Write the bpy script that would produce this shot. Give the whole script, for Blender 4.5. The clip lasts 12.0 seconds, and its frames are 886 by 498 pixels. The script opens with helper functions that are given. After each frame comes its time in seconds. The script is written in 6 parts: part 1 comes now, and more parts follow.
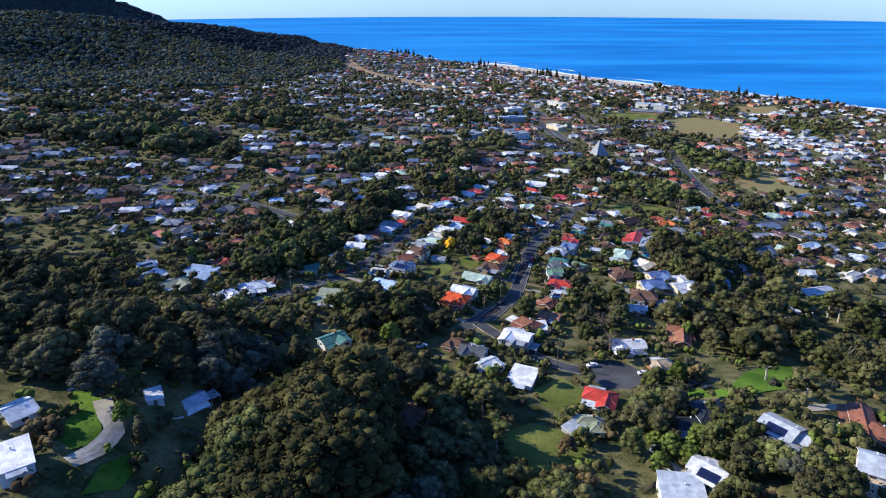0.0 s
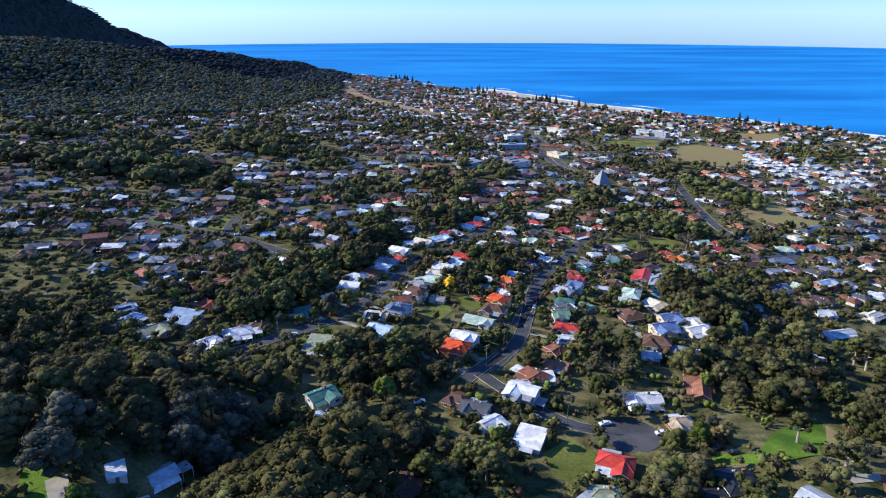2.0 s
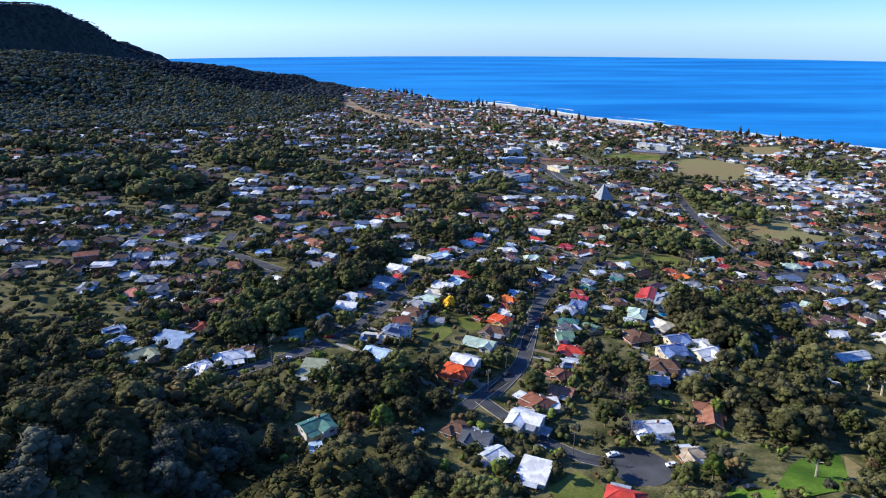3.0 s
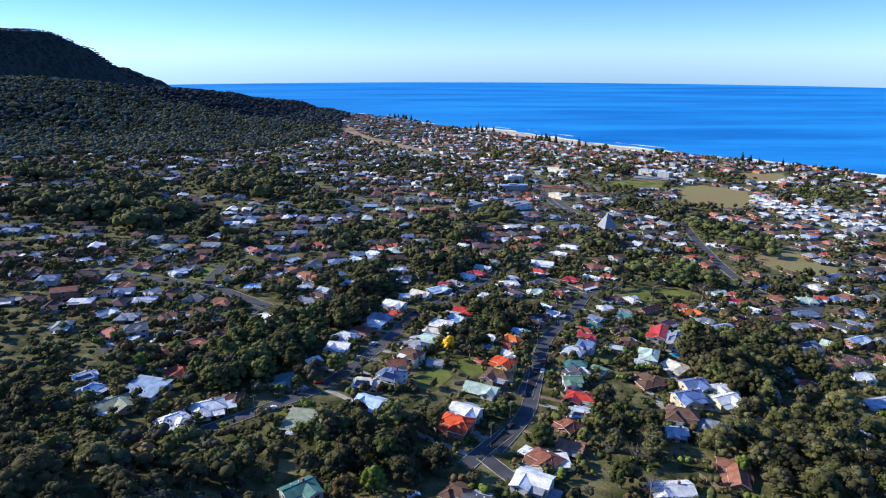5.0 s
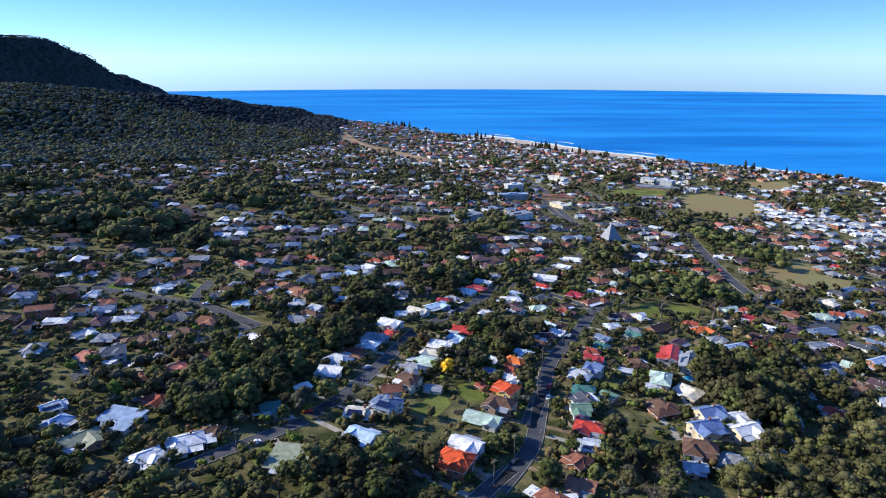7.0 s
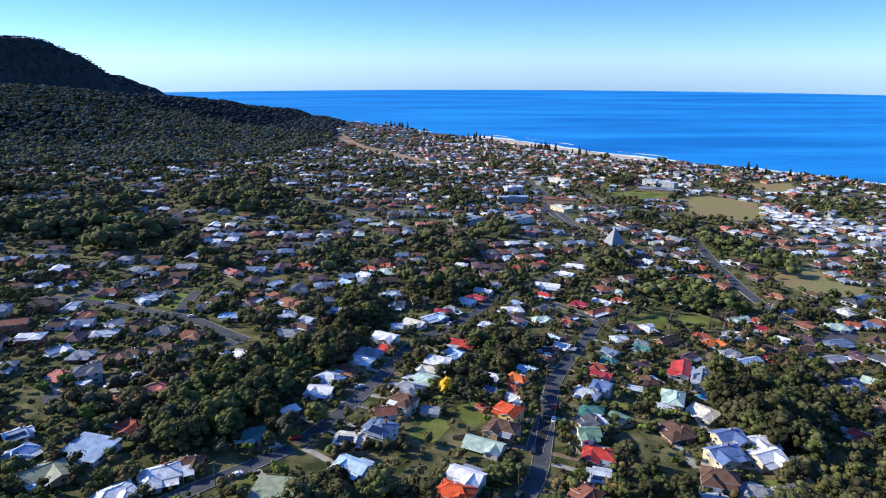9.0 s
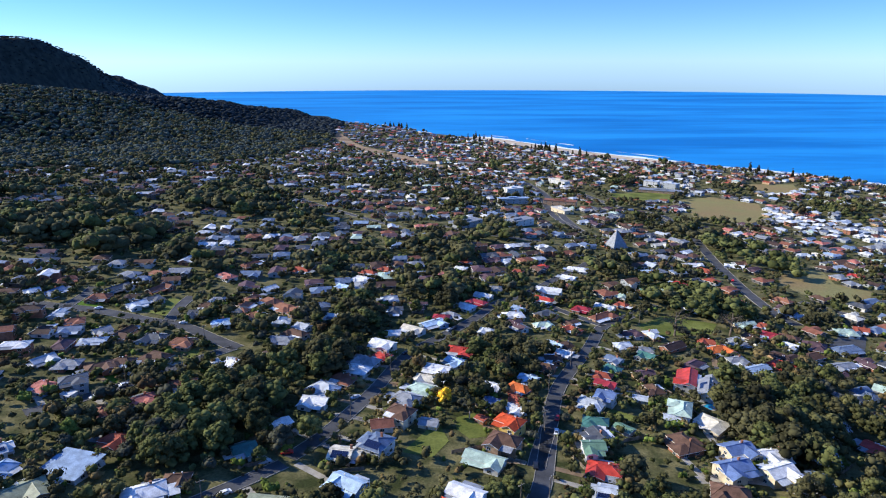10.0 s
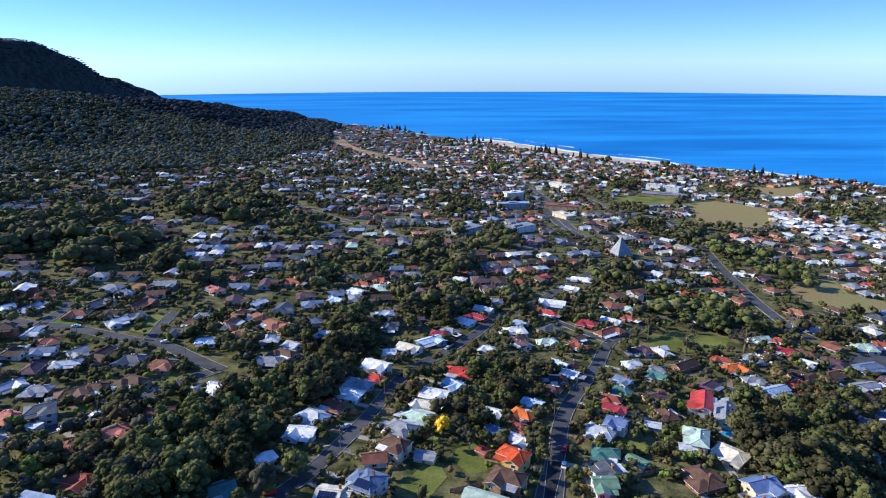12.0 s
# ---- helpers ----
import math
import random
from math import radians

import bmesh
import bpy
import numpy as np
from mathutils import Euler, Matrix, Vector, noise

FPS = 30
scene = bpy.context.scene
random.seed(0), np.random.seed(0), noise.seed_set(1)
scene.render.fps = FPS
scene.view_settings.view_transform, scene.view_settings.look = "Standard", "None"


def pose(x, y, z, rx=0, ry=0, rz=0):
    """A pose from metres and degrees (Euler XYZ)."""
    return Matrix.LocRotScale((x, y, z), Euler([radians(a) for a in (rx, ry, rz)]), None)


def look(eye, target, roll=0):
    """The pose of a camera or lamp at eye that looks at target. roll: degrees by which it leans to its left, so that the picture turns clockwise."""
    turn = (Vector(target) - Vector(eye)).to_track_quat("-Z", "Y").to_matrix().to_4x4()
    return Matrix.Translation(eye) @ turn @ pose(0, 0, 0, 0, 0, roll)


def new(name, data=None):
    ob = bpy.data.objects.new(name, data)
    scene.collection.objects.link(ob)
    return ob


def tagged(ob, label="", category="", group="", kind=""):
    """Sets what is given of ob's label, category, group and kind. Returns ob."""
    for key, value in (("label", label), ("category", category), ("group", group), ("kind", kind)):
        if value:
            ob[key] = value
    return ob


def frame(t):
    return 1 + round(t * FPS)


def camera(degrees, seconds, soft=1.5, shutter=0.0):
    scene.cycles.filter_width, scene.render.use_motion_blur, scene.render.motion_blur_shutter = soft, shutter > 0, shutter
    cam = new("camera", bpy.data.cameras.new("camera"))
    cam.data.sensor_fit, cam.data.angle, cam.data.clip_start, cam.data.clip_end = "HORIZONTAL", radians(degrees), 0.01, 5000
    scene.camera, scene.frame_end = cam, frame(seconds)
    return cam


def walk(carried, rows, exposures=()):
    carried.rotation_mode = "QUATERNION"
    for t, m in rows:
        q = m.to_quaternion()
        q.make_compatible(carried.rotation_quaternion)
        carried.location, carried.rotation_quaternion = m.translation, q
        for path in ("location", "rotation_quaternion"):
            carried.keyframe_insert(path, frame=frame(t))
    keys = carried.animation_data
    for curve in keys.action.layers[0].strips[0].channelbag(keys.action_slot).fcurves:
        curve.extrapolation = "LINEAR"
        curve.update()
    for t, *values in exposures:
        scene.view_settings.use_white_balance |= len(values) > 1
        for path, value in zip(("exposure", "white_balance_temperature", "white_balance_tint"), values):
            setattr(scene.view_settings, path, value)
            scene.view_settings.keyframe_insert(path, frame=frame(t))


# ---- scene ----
cam = camera(68.63, 12.0, soft=1.1)
# seconds, x, y, height, yaw, pitch, roll of the level drone flight
ROWS = [
    (0.0, 0.00, 0.00, 204.00, -0.000, -22.055, 0.099),
    (0.5, -0.06, 5.49, 204.13, -0.005, -21.508, 0.103),
    (1.0, -0.12, 11.04, 204.32, -0.042, -20.977, 0.083),
    (1.5, -0.19, 16.25, 204.55, -0.093, -20.527, 0.056),
    (2.0, -0.26, 21.73, 204.72, -0.114, -20.004, 0.041),
    (2.5, -0.27, 26.95, 204.75, -0.146, -19.482, 0.048),
    (3.0, -0.26, 32.39, 204.67, -0.154, -18.932, 0.051),
    (5.0, 0.09, 53.84, 203.98, -0.202, -16.802, 0.015),
    (5.5, 0.13, 59.12, 203.69, -0.230, -16.322, 0.012),
    (6.0, 0.13, 64.25, 203.40, -0.261, -16.277, 0.008),
    (6.5, 0.16, 69.26, 203.17, -0.282, -16.250, -0.001),
    (7.0, 0.27, 74.32, 202.96, -0.311, -16.218, -0.011),
    (9.0, 0.73, 93.97, 202.18, -0.447, -16.172, 0.037),
    (9.5, 0.99, 98.78, 201.92, -0.473, -16.142, 0.053),
    (10.0, 1.30, 104.10, 201.54, -0.482, -16.137, 0.068),
    (10.5, 1.56, 109.49, 201.17, -0.501, -16.114, 0.090),
    (11.0, 1.83, 115.13, 201.04, -0.510, -16.114, 0.094),
    (11.5, 2.06, 120.13, 201.31, -0.535, -16.096, 0.122),
    (12.0, 2.24, 125.32, 201.95, -0.585, -16.026, 0.193),
]
walk(cam, [(t, pose(x, y, z, 90 + pitch, roll, yaw)) for t, x, y, z, yaw, pitch, roll in ROWS], [(0.0, 0.50, 6100, 12), (12.0, 0.50, 6100, 12)])

# ---- sky, sun, exposure ----
SUN_ELEVATION, SUN_AZIMUTH = 29.0, 283.0  # degrees, clockwise from +y
world = bpy.data.worlds.new("sky")
scene.world = world
world.use_nodes = True
wn = world.node_tree
sky = wn.nodes.new("ShaderNodeTexSky")
sky.sky_type = "NISHITA"
sky.sun_disc = False
sky.sun_elevation, sky.sun_rotation = radians(SUN_ELEVATION), radians(SUN_AZIMUTH)
sky.air_density, sky.dust_density, sky.ozone_density = 1.0, 0.0, 4.0
# the clear air of the day: paler and bluer low over the sea
way = wn.nodes.new("ShaderNodeTexCoord")
part_z = wn.nodes.new("ShaderNodeSeparateXYZ")
wn.links.new(way.outputs["Generated"], part_z.inputs[0])
def sky_step(low, high, below, above):
    """Tint that goes from below to above between two heights of the sky."""
    step = wn.nodes.new("ShaderNodeMapRange")
    step.interpolation_type = "SMOOTHSTEP"
    step.inputs["From Min"].default_value, step.inputs["From Max"].default_value = low, high
    wn.links.new(part_z.outputs["Z"], step.inputs["Value"])
    mix = wn.nodes.new("ShaderNodeMix")
    mix.data_type = "RGBA"
    for socket, value in (("A", below), ("B", above)):
        if isinstance(value, tuple):
            mix.inputs[socket].default_value = (*value, 1.0)
        else:
            wn.links.new(value.outputs["Result"], mix.inputs[socket])
    wn.links.new(step.outputs["Result"], mix.inputs["Factor"])
    return mix


hue = sky_step(0.1, 0.32, sky_step(-0.03, 0.09, (0.57, 0.91, 1.68), (0.39, 0.65, 1.18)), (0.58, 0.90, 1.45))
tint = wn.nodes.new("ShaderNodeMix")
tint.data_type, tint.blend_type = "RGBA", "MULTIPLY"
tint.inputs["Factor"].default_value = 1.0
wn.links.new(hue.outputs["Result"], tint.inputs["B"])
wn.links.new(sky.outputs[0], tint.inputs["A"])
wn.links.new(tint.outputs["Result"], wn.nodes["Background"].inputs[0])
wn.nodes["Background"].inputs[1].default_value = 0.115
sun_data = bpy.data.lights.new("sun", "SUN")
sun_data.energy, sun_data.angle, sun_data.color = 5.3, radians(0.5), (1.0, 0.925, 0.74)
sun = new("sun", sun_data)
az, el = radians(SUN_AZIMUTH), radians(SUN_ELEVATION)
sun_way = Vector((math.sin(az) * math.cos(el), math.cos(az) * math.cos(el), math.sin(el)))
sun.matrix_world = look(sun_way * 400 + Vector((0, 400, 0)), (0, 400, 0))


# ---- materials ----
def material(name, rgb, rough=0.8, metal=0.0, scale=0.6, amount=0.25, fine=6.0, bump=0.0, second=None, spec=0.3, island=0.0, rand=0.0):
    """A surface in two scales of variation: broad stains and fine grain, in metres."""
    m = bpy.data.materials.new(name)
    m.use_nodes = True
    nt = m.node_tree
    b = nt.nodes["Principled BSDF"]
    b.inputs["Roughness"].default_value, b.inputs["Metallic"].default_value = rough, metal
    b.inputs["Specular IOR Level"].default_value = spec
    geo = nt.nodes.new("ShaderNodeNewGeometry")
    broad, grain = nt.nodes.new("ShaderNodeTexNoise"), nt.nodes.new("ShaderNodeTexNoise")
    for n, s in ((broad, scale), (grain, fine)):
        n.inputs["Scale"].default_value, n.inputs["Detail"].default_value = s, 4.0
        nt.links.new(geo.outputs["Position"], n.inputs["Vector"])
    ramp = nt.nodes.new("ShaderNodeValToRGB")
    ramp.color_ramp.elements[0].position, ramp.color_ramp.elements[1].position = 0.36, 0.64
    ramp.color_ramp.elements[0].color = (*[c * (1 - amount) for c in rgb], 1)
    ramp.color_ramp.elements[1].color = (*(second or [min(1, c * (1 + amount)) for c in rgb]), 1)
    nt.links.new(broad.outputs[0], ramp.inputs[0])
    hsv = nt.nodes.new("ShaderNodeHueSaturation")
    nt.links.new(ramp.outputs[0], hsv.inputs["Color"])
    val = nt.nodes.new("ShaderNodeMapRange")
    val.inputs["From Min"].default_value, val.inputs["From Max"].default_value = 0.3, 0.7
    val.inputs["To Min"].default_value, val.inputs["To Max"].default_value = 1 - amount * 0.7, 1 + amount * 0.7
    nt.links.new(grain.outputs[0], val.inputs["Value"])
    last = val.outputs[0]
    for source, k in ((geo.outputs["Random Per Island"], island), (None, rand)):
        if k:
            if source is None:
                source = nt.nodes.new("ShaderNodeObjectInfo").outputs["Random"]
            r = nt.nodes.new("ShaderNodeMapRange")
            r.inputs["To Min"].default_value, r.inputs["To Max"].default_value = 1 - k, 1 + k
            nt.links.new(source, r.inputs["Value"])
            mul = nt.nodes.new("ShaderNodeMath")
            mul.operation = "MULTIPLY"
            nt.links.new(last, mul.inputs[0]), nt.links.new(r.outputs[0], mul.inputs[1])
            last = mul.outputs[0]
    nt.links.new(last, hsv.inputs["Value"])
    nt.links.new(hsv.outputs[0], b.inputs["Base Color"])
    if bump:
        bp = nt.nodes.new("ShaderNodeBump")
        bp.inputs["Strength"].default_value, bp.inputs["Distance"].default_value = bump, 0.3
        nt.links.new(grain.outputs[0], bp.inputs["Height"])
        nt.links.new(bp.outputs[0], b.inputs["Normal"])
    return m


def roof_material(name, rgb, tile=False):
    """Painted ribbed sheet or tile courses, by the roof's own metre coordinates."""
    m = material(name, rgb, 0.75 if tile else 0.5, 0.0, 0.45, 0.22, 2.5, 0.0, None, 0.15 if tile else 0.3, rand=0.12)
    nt = m.node_tree
    b = nt.nodes["Principled BSDF"]
    uv = nt.nodes.new("ShaderNodeUVMap")
    wave = nt.nodes.new("ShaderNodeTexWave")
    wave.bands_direction = "Y" if tile else "X"
    wave.inputs["Scale"].default_value = 0.9 if tile else 0.42
    wave.inputs["Distortion"].default_value = 0.3
    nt.links.new(uv.outputs[0], wave.inputs["Vector"])
    bp = nt.nodes.new("ShaderNodeBump")
    bp.inputs["Strength"].default_value, bp.inputs["Distance"].default_value = 0.18, 0.06
    nt.links.new(wave.outputs[1], bp.inputs["Height"])
    nt.links.new(bp.outputs[0], b.inputs["Normal"])
    return m


def leaf_material(name, rgb, second):
    m = material(name, rgb, 0.85, 0.0, 0.055, 0.3, 0.5, 0.0, second, 0.04, island=0.35, rand=0.22)
    return m


ROOF = {}
for key, rgb, tile in (
    ("white", (0.62, 0.62, 0.62), 0), ("cream", (0.62, 0.57, 0.46), 0), ("lightgrey", (0.42, 0.45, 0.49), 0), ("grey", (0.22, 0.23, 0.25), 0),
    ("darkgrey", (0.075, 0.08, 0.09), 0), ("black", (0.022, 0.025, 0.033), 0), ("slate", (0.13, 0.17, 0.25), 0), ("blue", (0.11, 0.16, 0.30), 0),
    ("bluegrey", (0.25, 0.33, 0.45), 0), ("lightblue", (0.42, 0.55, 0.68), 0), ("teal", (0.06, 0.16, 0.135), 0), ("green", (0.13, 0.22, 0.145), 0),
    ("palegreen", (0.38, 0.48, 0.40), 0), ("olive", (0.24, 0.26, 0.17), 0), ("red", (0.42, 0.045, 0.03), 0), ("crimson", (0.30, 0.03, 0.04), 0),
    ("orange", (0.55, 0.14, 0.04), 1), ("orangered", (0.50, 0.075, 0.025), 1), ("rust", (0.26, 0.115, 0.07), 1), ("redtile", (0.30, 0.075, 0.045), 1),
    ("pinkred", (0.42, 0.15, 0.12), 1), ("brown", (0.115, 0.065, 0.045), 1), ("darkbrown", (0.06, 0.038, 0.032), 1), ("rbrown", (0.21, 0.085, 0.055), 1),
    ("purple", (0.10, 0.06, 0.07), 1), ("tan", (0.42, 0.33, 0.23), 1),
):
    ROOF[key] = roof_material("roof_" + key, rgb, bool(tile))
WALL = {
    "white": material("white_paint", (0.58, 0.57, 0.54), 0.7, 0, 0.5, 0.12, 5), "cream": material("cream_render", (0.60, 0.50, 0.34), 0.8, 0, 0.5, 0.14, 5),
    "brick": material("brick_red", (0.30, 0.13, 0.075), 0.85, 0, 0.7, 0.25, 7, 0.3), "tan": material("brick_tan", (0.42, 0.27, 0.16), 0.85, 0, 0.7, 0.22, 7, 0.3),
    "grey": material("grey_boards", (0.33, 0.35, 0.36), 0.7, 0, 0.6, 0.15, 5), "yellow": material("yellow_render", (0.68, 0.46, 0.14), 0.8, 0, 0.5, 0.12, 5),
    "blue": material("blue_boards", (0.16, 0.26, 0.40), 0.7, 0, 0.5, 0.15, 5),
}
GRASS = material("rough_grass", (0.068, 0.082, 0.026), 0.95, 0, 0.11, 0.45, 1.1, 0.5, (0.165, 0.145, 0.065), 0.1)
LAWN = material("mown_lawn", (0.115, 0.140, 0.028), 0.95, 0, 0.05, 0.28, 0.9, 0.4, (0.180, 0.195, 0.048), 0.1)
LUSH = material("watered_park_grass", (0.066, 0.140, 0.014), 0.95, 0, 0.06, 0.3, 0.9, 0.4, (0.110, 0.190, 0.022), 0.1)
DRY = material("dry_grass", (0.33, 0.24, 0.11), 0.95, 0, 0.02, 0.25, 0.5, 0.4, (0.22, 0.20, 0.08), 0.1)
ASPHALT = material("asphalt", (0.062, 0.063, 0.068), 0.9, 0, 0.15, 0.25, 3.0, 0.2)
CONCRETE = material("concrete", (0.33, 0.30, 0.25), 0.9, 0, 0.3, 0.2, 3.0, 0.2)
SAND = material("beach_sand", (0.50, 0.40, 0.29), 0.95, 0, 0.03, 0.15, 0.8, 0.2)
DIRT = material("bare_earth", (0.25, 0.17, 0.10), 0.95, 0, 0.05, 0.3, 0.6, 0.3)
BARK = material("bark", (0.16, 0.125, 0.095), 0.95, 0, 0.5, 0.3, 5, 0.4)
PALE_BARK = material("pale_bark", (0.38, 0.33, 0.27), 0.95, 0, 0.5, 0.3, 5, 0.4)
TIMBER = material("weathered_timber", (0.20, 0.16, 0.12), 0.9, 0, 0.6, 0.3, 6, 0.3, rand=0.2)
TRIM = material("painted_trim", (0.70, 0.69, 0.65), 0.6, 0, 0.8, 0.1, 6)
GLASS = material("window_glass", (0.03, 0.04, 0.05), 0.08, 0, 0.5, 0.1, 4, spec=0.6)
SOLAR = material("solar_cell", (0.012, 0.018, 0.055), 0.12, 0, 0.5, 0.1, 4, spec=0.6)
TYRE = material("tyre_rubber", (0.02, 0.02, 0.02), 0.8)
POOL = material("pool_water", (0.03, 0.30, 0.55), 0.05, 0, 0.6, 0.1, 3)
LEAF = {
    "dark": leaf_material("leaf_dark", (0.052, 0.050, 0.025), (0.094, 0.087, 0.040)), "green": leaf_material("leaf_green", (0.064, 0.074, 0.025), (0.112, 0.118, 0.040)),
    "olive": leaf_material("leaf_olive", (0.068, 0.071, 0.027), (0.122, 0.115, 0.045)), "grey": leaf_material("leaf_grey", (0.062, 0.064, 0.044), (0.098, 0.098, 0.066)),
    "bronze": leaf_material("leaf_bronze", (0.095, 0.062, 0.032), (0.140, 0.105, 0.044)), "yellow": leaf_material("leaf_yellow", (0.625, 0.338, 0.019), (0.775, 0.475, 0.037)),
    "lime": leaf_material("leaf_lime", (0.085, 0.115, 0.022), (0.130, 0.165, 0.036)), "twig": leaf_material("leaf_twig", (0.095, 0.075, 0.058), (0.150, 0.120, 0.092)),
    "gum": leaf_material("leaf_gum", (0.044, 0.043, 0.017), (0.088, 0.078, 0.028)),
    # far slopes: cliff shade and blue haze put into the leaf colour
    "shade_scrub": leaf_material("leaf_shade_scrub", (0.026, 0.036, 0.042), (0.040, 0.050, 0.054)),
    # grey-green gum leaf, paled further to put distance haze into the colour
    "forest": leaf_material("leaf_forest_hazed", (0.074, 0.093, 0.080), (0.118, 0.138, 0.108)),
}


# ---- lie of the land ----
def ease(a, b, v):
    t = np.clip((v - a) / (b - a), 0, 1)
    return t * t * (3 - 2 * t)


def bow(s):
    """Slow bend of the whole plain along the coast."""
    return 40 - 90 * (np.clip(s, -700, 700) / 690) ** 2


def coast(s):
    """How far the shoreline bends inland at s metres along it: an open bay, then a headland."""
    return np.interp(s, [-1200, -765, -621, -486, -378, -277, -98, 128, 232, 400, 500, 720, 950, 1250], [-5, -2, -8, 30, 62, 86, 97, 88, 108, 140, 160, 200, 230, 265])


def along(x, y):
    """Metres along the coast to the north."""
    return -0.576 * (x - 304) + 0.817 * (y - 1769)


def inland(x, y):
    """Metres from the shoreline, positive on land."""
    return -0.817 * (x - 304) - 0.576 * (y - 1769) - coast(along(x, y))


def ridge_y(x):
    """Where the wooded foothill is highest."""
    return np.interp(x, [-1000, -900, -750, -600, -430, -382], [1540, 1700, 1900, 2020, 2250, 2300])


def ground_z(x, y):
    s, d = along(x, y), inland(x, y)
    plain = -0.817 * (x - 304) - 0.576 * (y - 1769) - bow(s)
    z = 3 + 2.5 * ease(0, 60, d) + 5.1 * np.log1p(np.exp(np.clip((np.minimum(plain, 1400) - 470) / 60, -30, 30)))
    z = z - 6 * ease(30, -60, d) - 6 * ease(-20, -200, d)
    # higher ground on both sides of the near valley
    z = z + 17 * ease(-55, -95, x) * ease(255, 195, y) + 14 * ease(60, 120, x) * ease(250, 175, y)
    z = z + 13 * ease(15, 80, d) * ease(230, 430, s)
    # foothill below the escarpment, with gullies
    top = np.interp(x, [-1500, -1000, -900, -750, -675, -600, -510, -430, -370, -290], [165, 140, 126, 104, 86, 66, 43, 18, -5, -40])
    r = ridge_y(x)
    rise = ease(r - 640, r, y) * ease(r + 620, r, y)
    z = z + np.maximum(top - z, 0) * rise
    z = z + 7 * (np.sin(x / 85.0 + y / 240.0) + 0.6 * np.sin(y / 70.0 - x / 130.0)) * ease(-480, -700, x) * ease(1000, 1250, y) * ease(80, 300, d)
    # the escarpment: cliffs over a steep wooded face
    crest = np.interp(y, [1300, 2060, 2360, 2560, 2860, 3160, 3560, 4160], [-1420, -1400, -1480, -1444, -1434, -1500, -1600, -1760])
    high = np.interp(y, [1300, 2060, 2360, 2520, 2600, 2700, 2790, 2860, 2900, 3160, 3560, 4000, 4400], [272, 272, 279, 283, 274, 250, 228, 219, 200, 142, 84, 16, -30]) * ease(700, 1300, y)
    face = 0.85 * ease(crest + 95, crest, x) + 0.15 * ease(crest + 260, crest + 70, x)
    return z + np.maximum(high - z, 0) * face


def gz(x, y):
    return float(ground_z(x, y))


# ---- mesh helpers ----
def mesh_object(name, verts, faces, mats, parent=None, slots=None, uv=None, label=""):
    me = bpy.data.meshes.new(name)
    me.from_pydata(verts, [], faces)
    for m in mats if isinstance(mats, (list, tuple)) else [mats]:
        me.materials.append(m)
    if slots is not None:
        me.polygons.foreach_set("material_index", np.asarray(slots, np.int32))
    if uv is not None:
        me.uv_layers.new(name="metres").data.foreach_set("uv", np.asarray(uv, np.float32).ravel())
    ob = new(name, me)
    if parent is not None:
        ob.parent = parent
    if label:
        ob["label"] = label
    return ob


def shared(name, me, parent, m):
    """One more object on a mesh that its like share."""
    ob = new(name, me)
    ob.parent = parent
    ob.matrix_basis = m
    return ob


def thing(name, m, label, category, group=""):
    ob = new(name)
    ob.empty_display_size = 0.5
    ob.matrix_world = m
    return tagged(ob, label, category, group)


def box(x0, x1, y0, y1, z0, z1, base=0):
    v = [(x, y, z) for z in (z0, z1) for x, y in ((x0, y0), (x1, y0), (x1, y1), (x0, y1))]
    f = [(3, 2, 1, 0), (4, 5, 6, 7), (0, 1, 5, 4), (1, 2, 6, 5), (2, 3, 7, 6), (3, 0, 4, 7)]
    return v, [tuple(i + base for i in q) for q in f]


def boxes(rows):
    verts, faces = [], []
    for r in rows:
        v, f = box(*r, base=len(verts))
        verts += v
        faces += f
    return verts, faces


def merged(items):
    """Joins (verts, faces) pairs."""
    verts, faces = [], []
    for v, f in items:
        k = len(verts)
        verts += list(v)
        faces += [tuple(i + k for i in q) for q in f]
    return verts, faces


def mesh_only(name, verts, faces, mats, slots=None):
    me = bpy.data.meshes.new(name)
    me.from_pydata(verts, [], faces)
    for m in mats if isinstance(mats, (list, tuple)) else [mats]:
        me.materials.append(m)
    if slots is not None:
        me.polygons.foreach_set("material_index", np.asarray(slots, np.int32))
    return me


# ---- ground sheet, sea, beach ----
def grid_lines(stops):
    out = []
    for (a, step), (b, _) in zip(stops, stops[1:]):
        out += list(np.arange(a, b, step))
    return np.array(out + [stops[-1][0]])


gx = grid_lines([(-4600, 200), (-2000, 40), (-480, 12), (540, 40), (1400, 200), (2400, 200)])
gy = grid_lines([(-900, 100), (0, 12), (864, 30), (1800, 40), (3800, 200), (4200, 200)])
X, Y = np.meshgrid(gx, gy)
Zg = ground_z(X, Y)
nx, ny = len(gx), len(gy)
idx = np.arange(nx * ny).reshape(ny, nx)
quads = np.stack([idx[:-1, :-1], idx[:-1, 1:], idx[1:, 1:], idx[1:, :-1]], -1).reshape(-1, 4)
# litter colour holds the shade under the bush, so gaps between crowns stay dark
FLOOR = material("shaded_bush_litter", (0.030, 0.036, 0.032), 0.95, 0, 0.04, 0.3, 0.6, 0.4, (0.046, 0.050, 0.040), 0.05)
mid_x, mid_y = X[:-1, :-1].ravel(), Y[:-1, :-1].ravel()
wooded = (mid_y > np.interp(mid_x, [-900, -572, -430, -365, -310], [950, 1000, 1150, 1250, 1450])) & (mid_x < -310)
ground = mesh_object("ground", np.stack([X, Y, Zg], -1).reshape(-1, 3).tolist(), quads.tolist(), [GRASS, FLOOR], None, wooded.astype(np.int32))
tagged(ground, "grassy suburban land falling from wooded slopes to the beach", "ground", kind="structure")
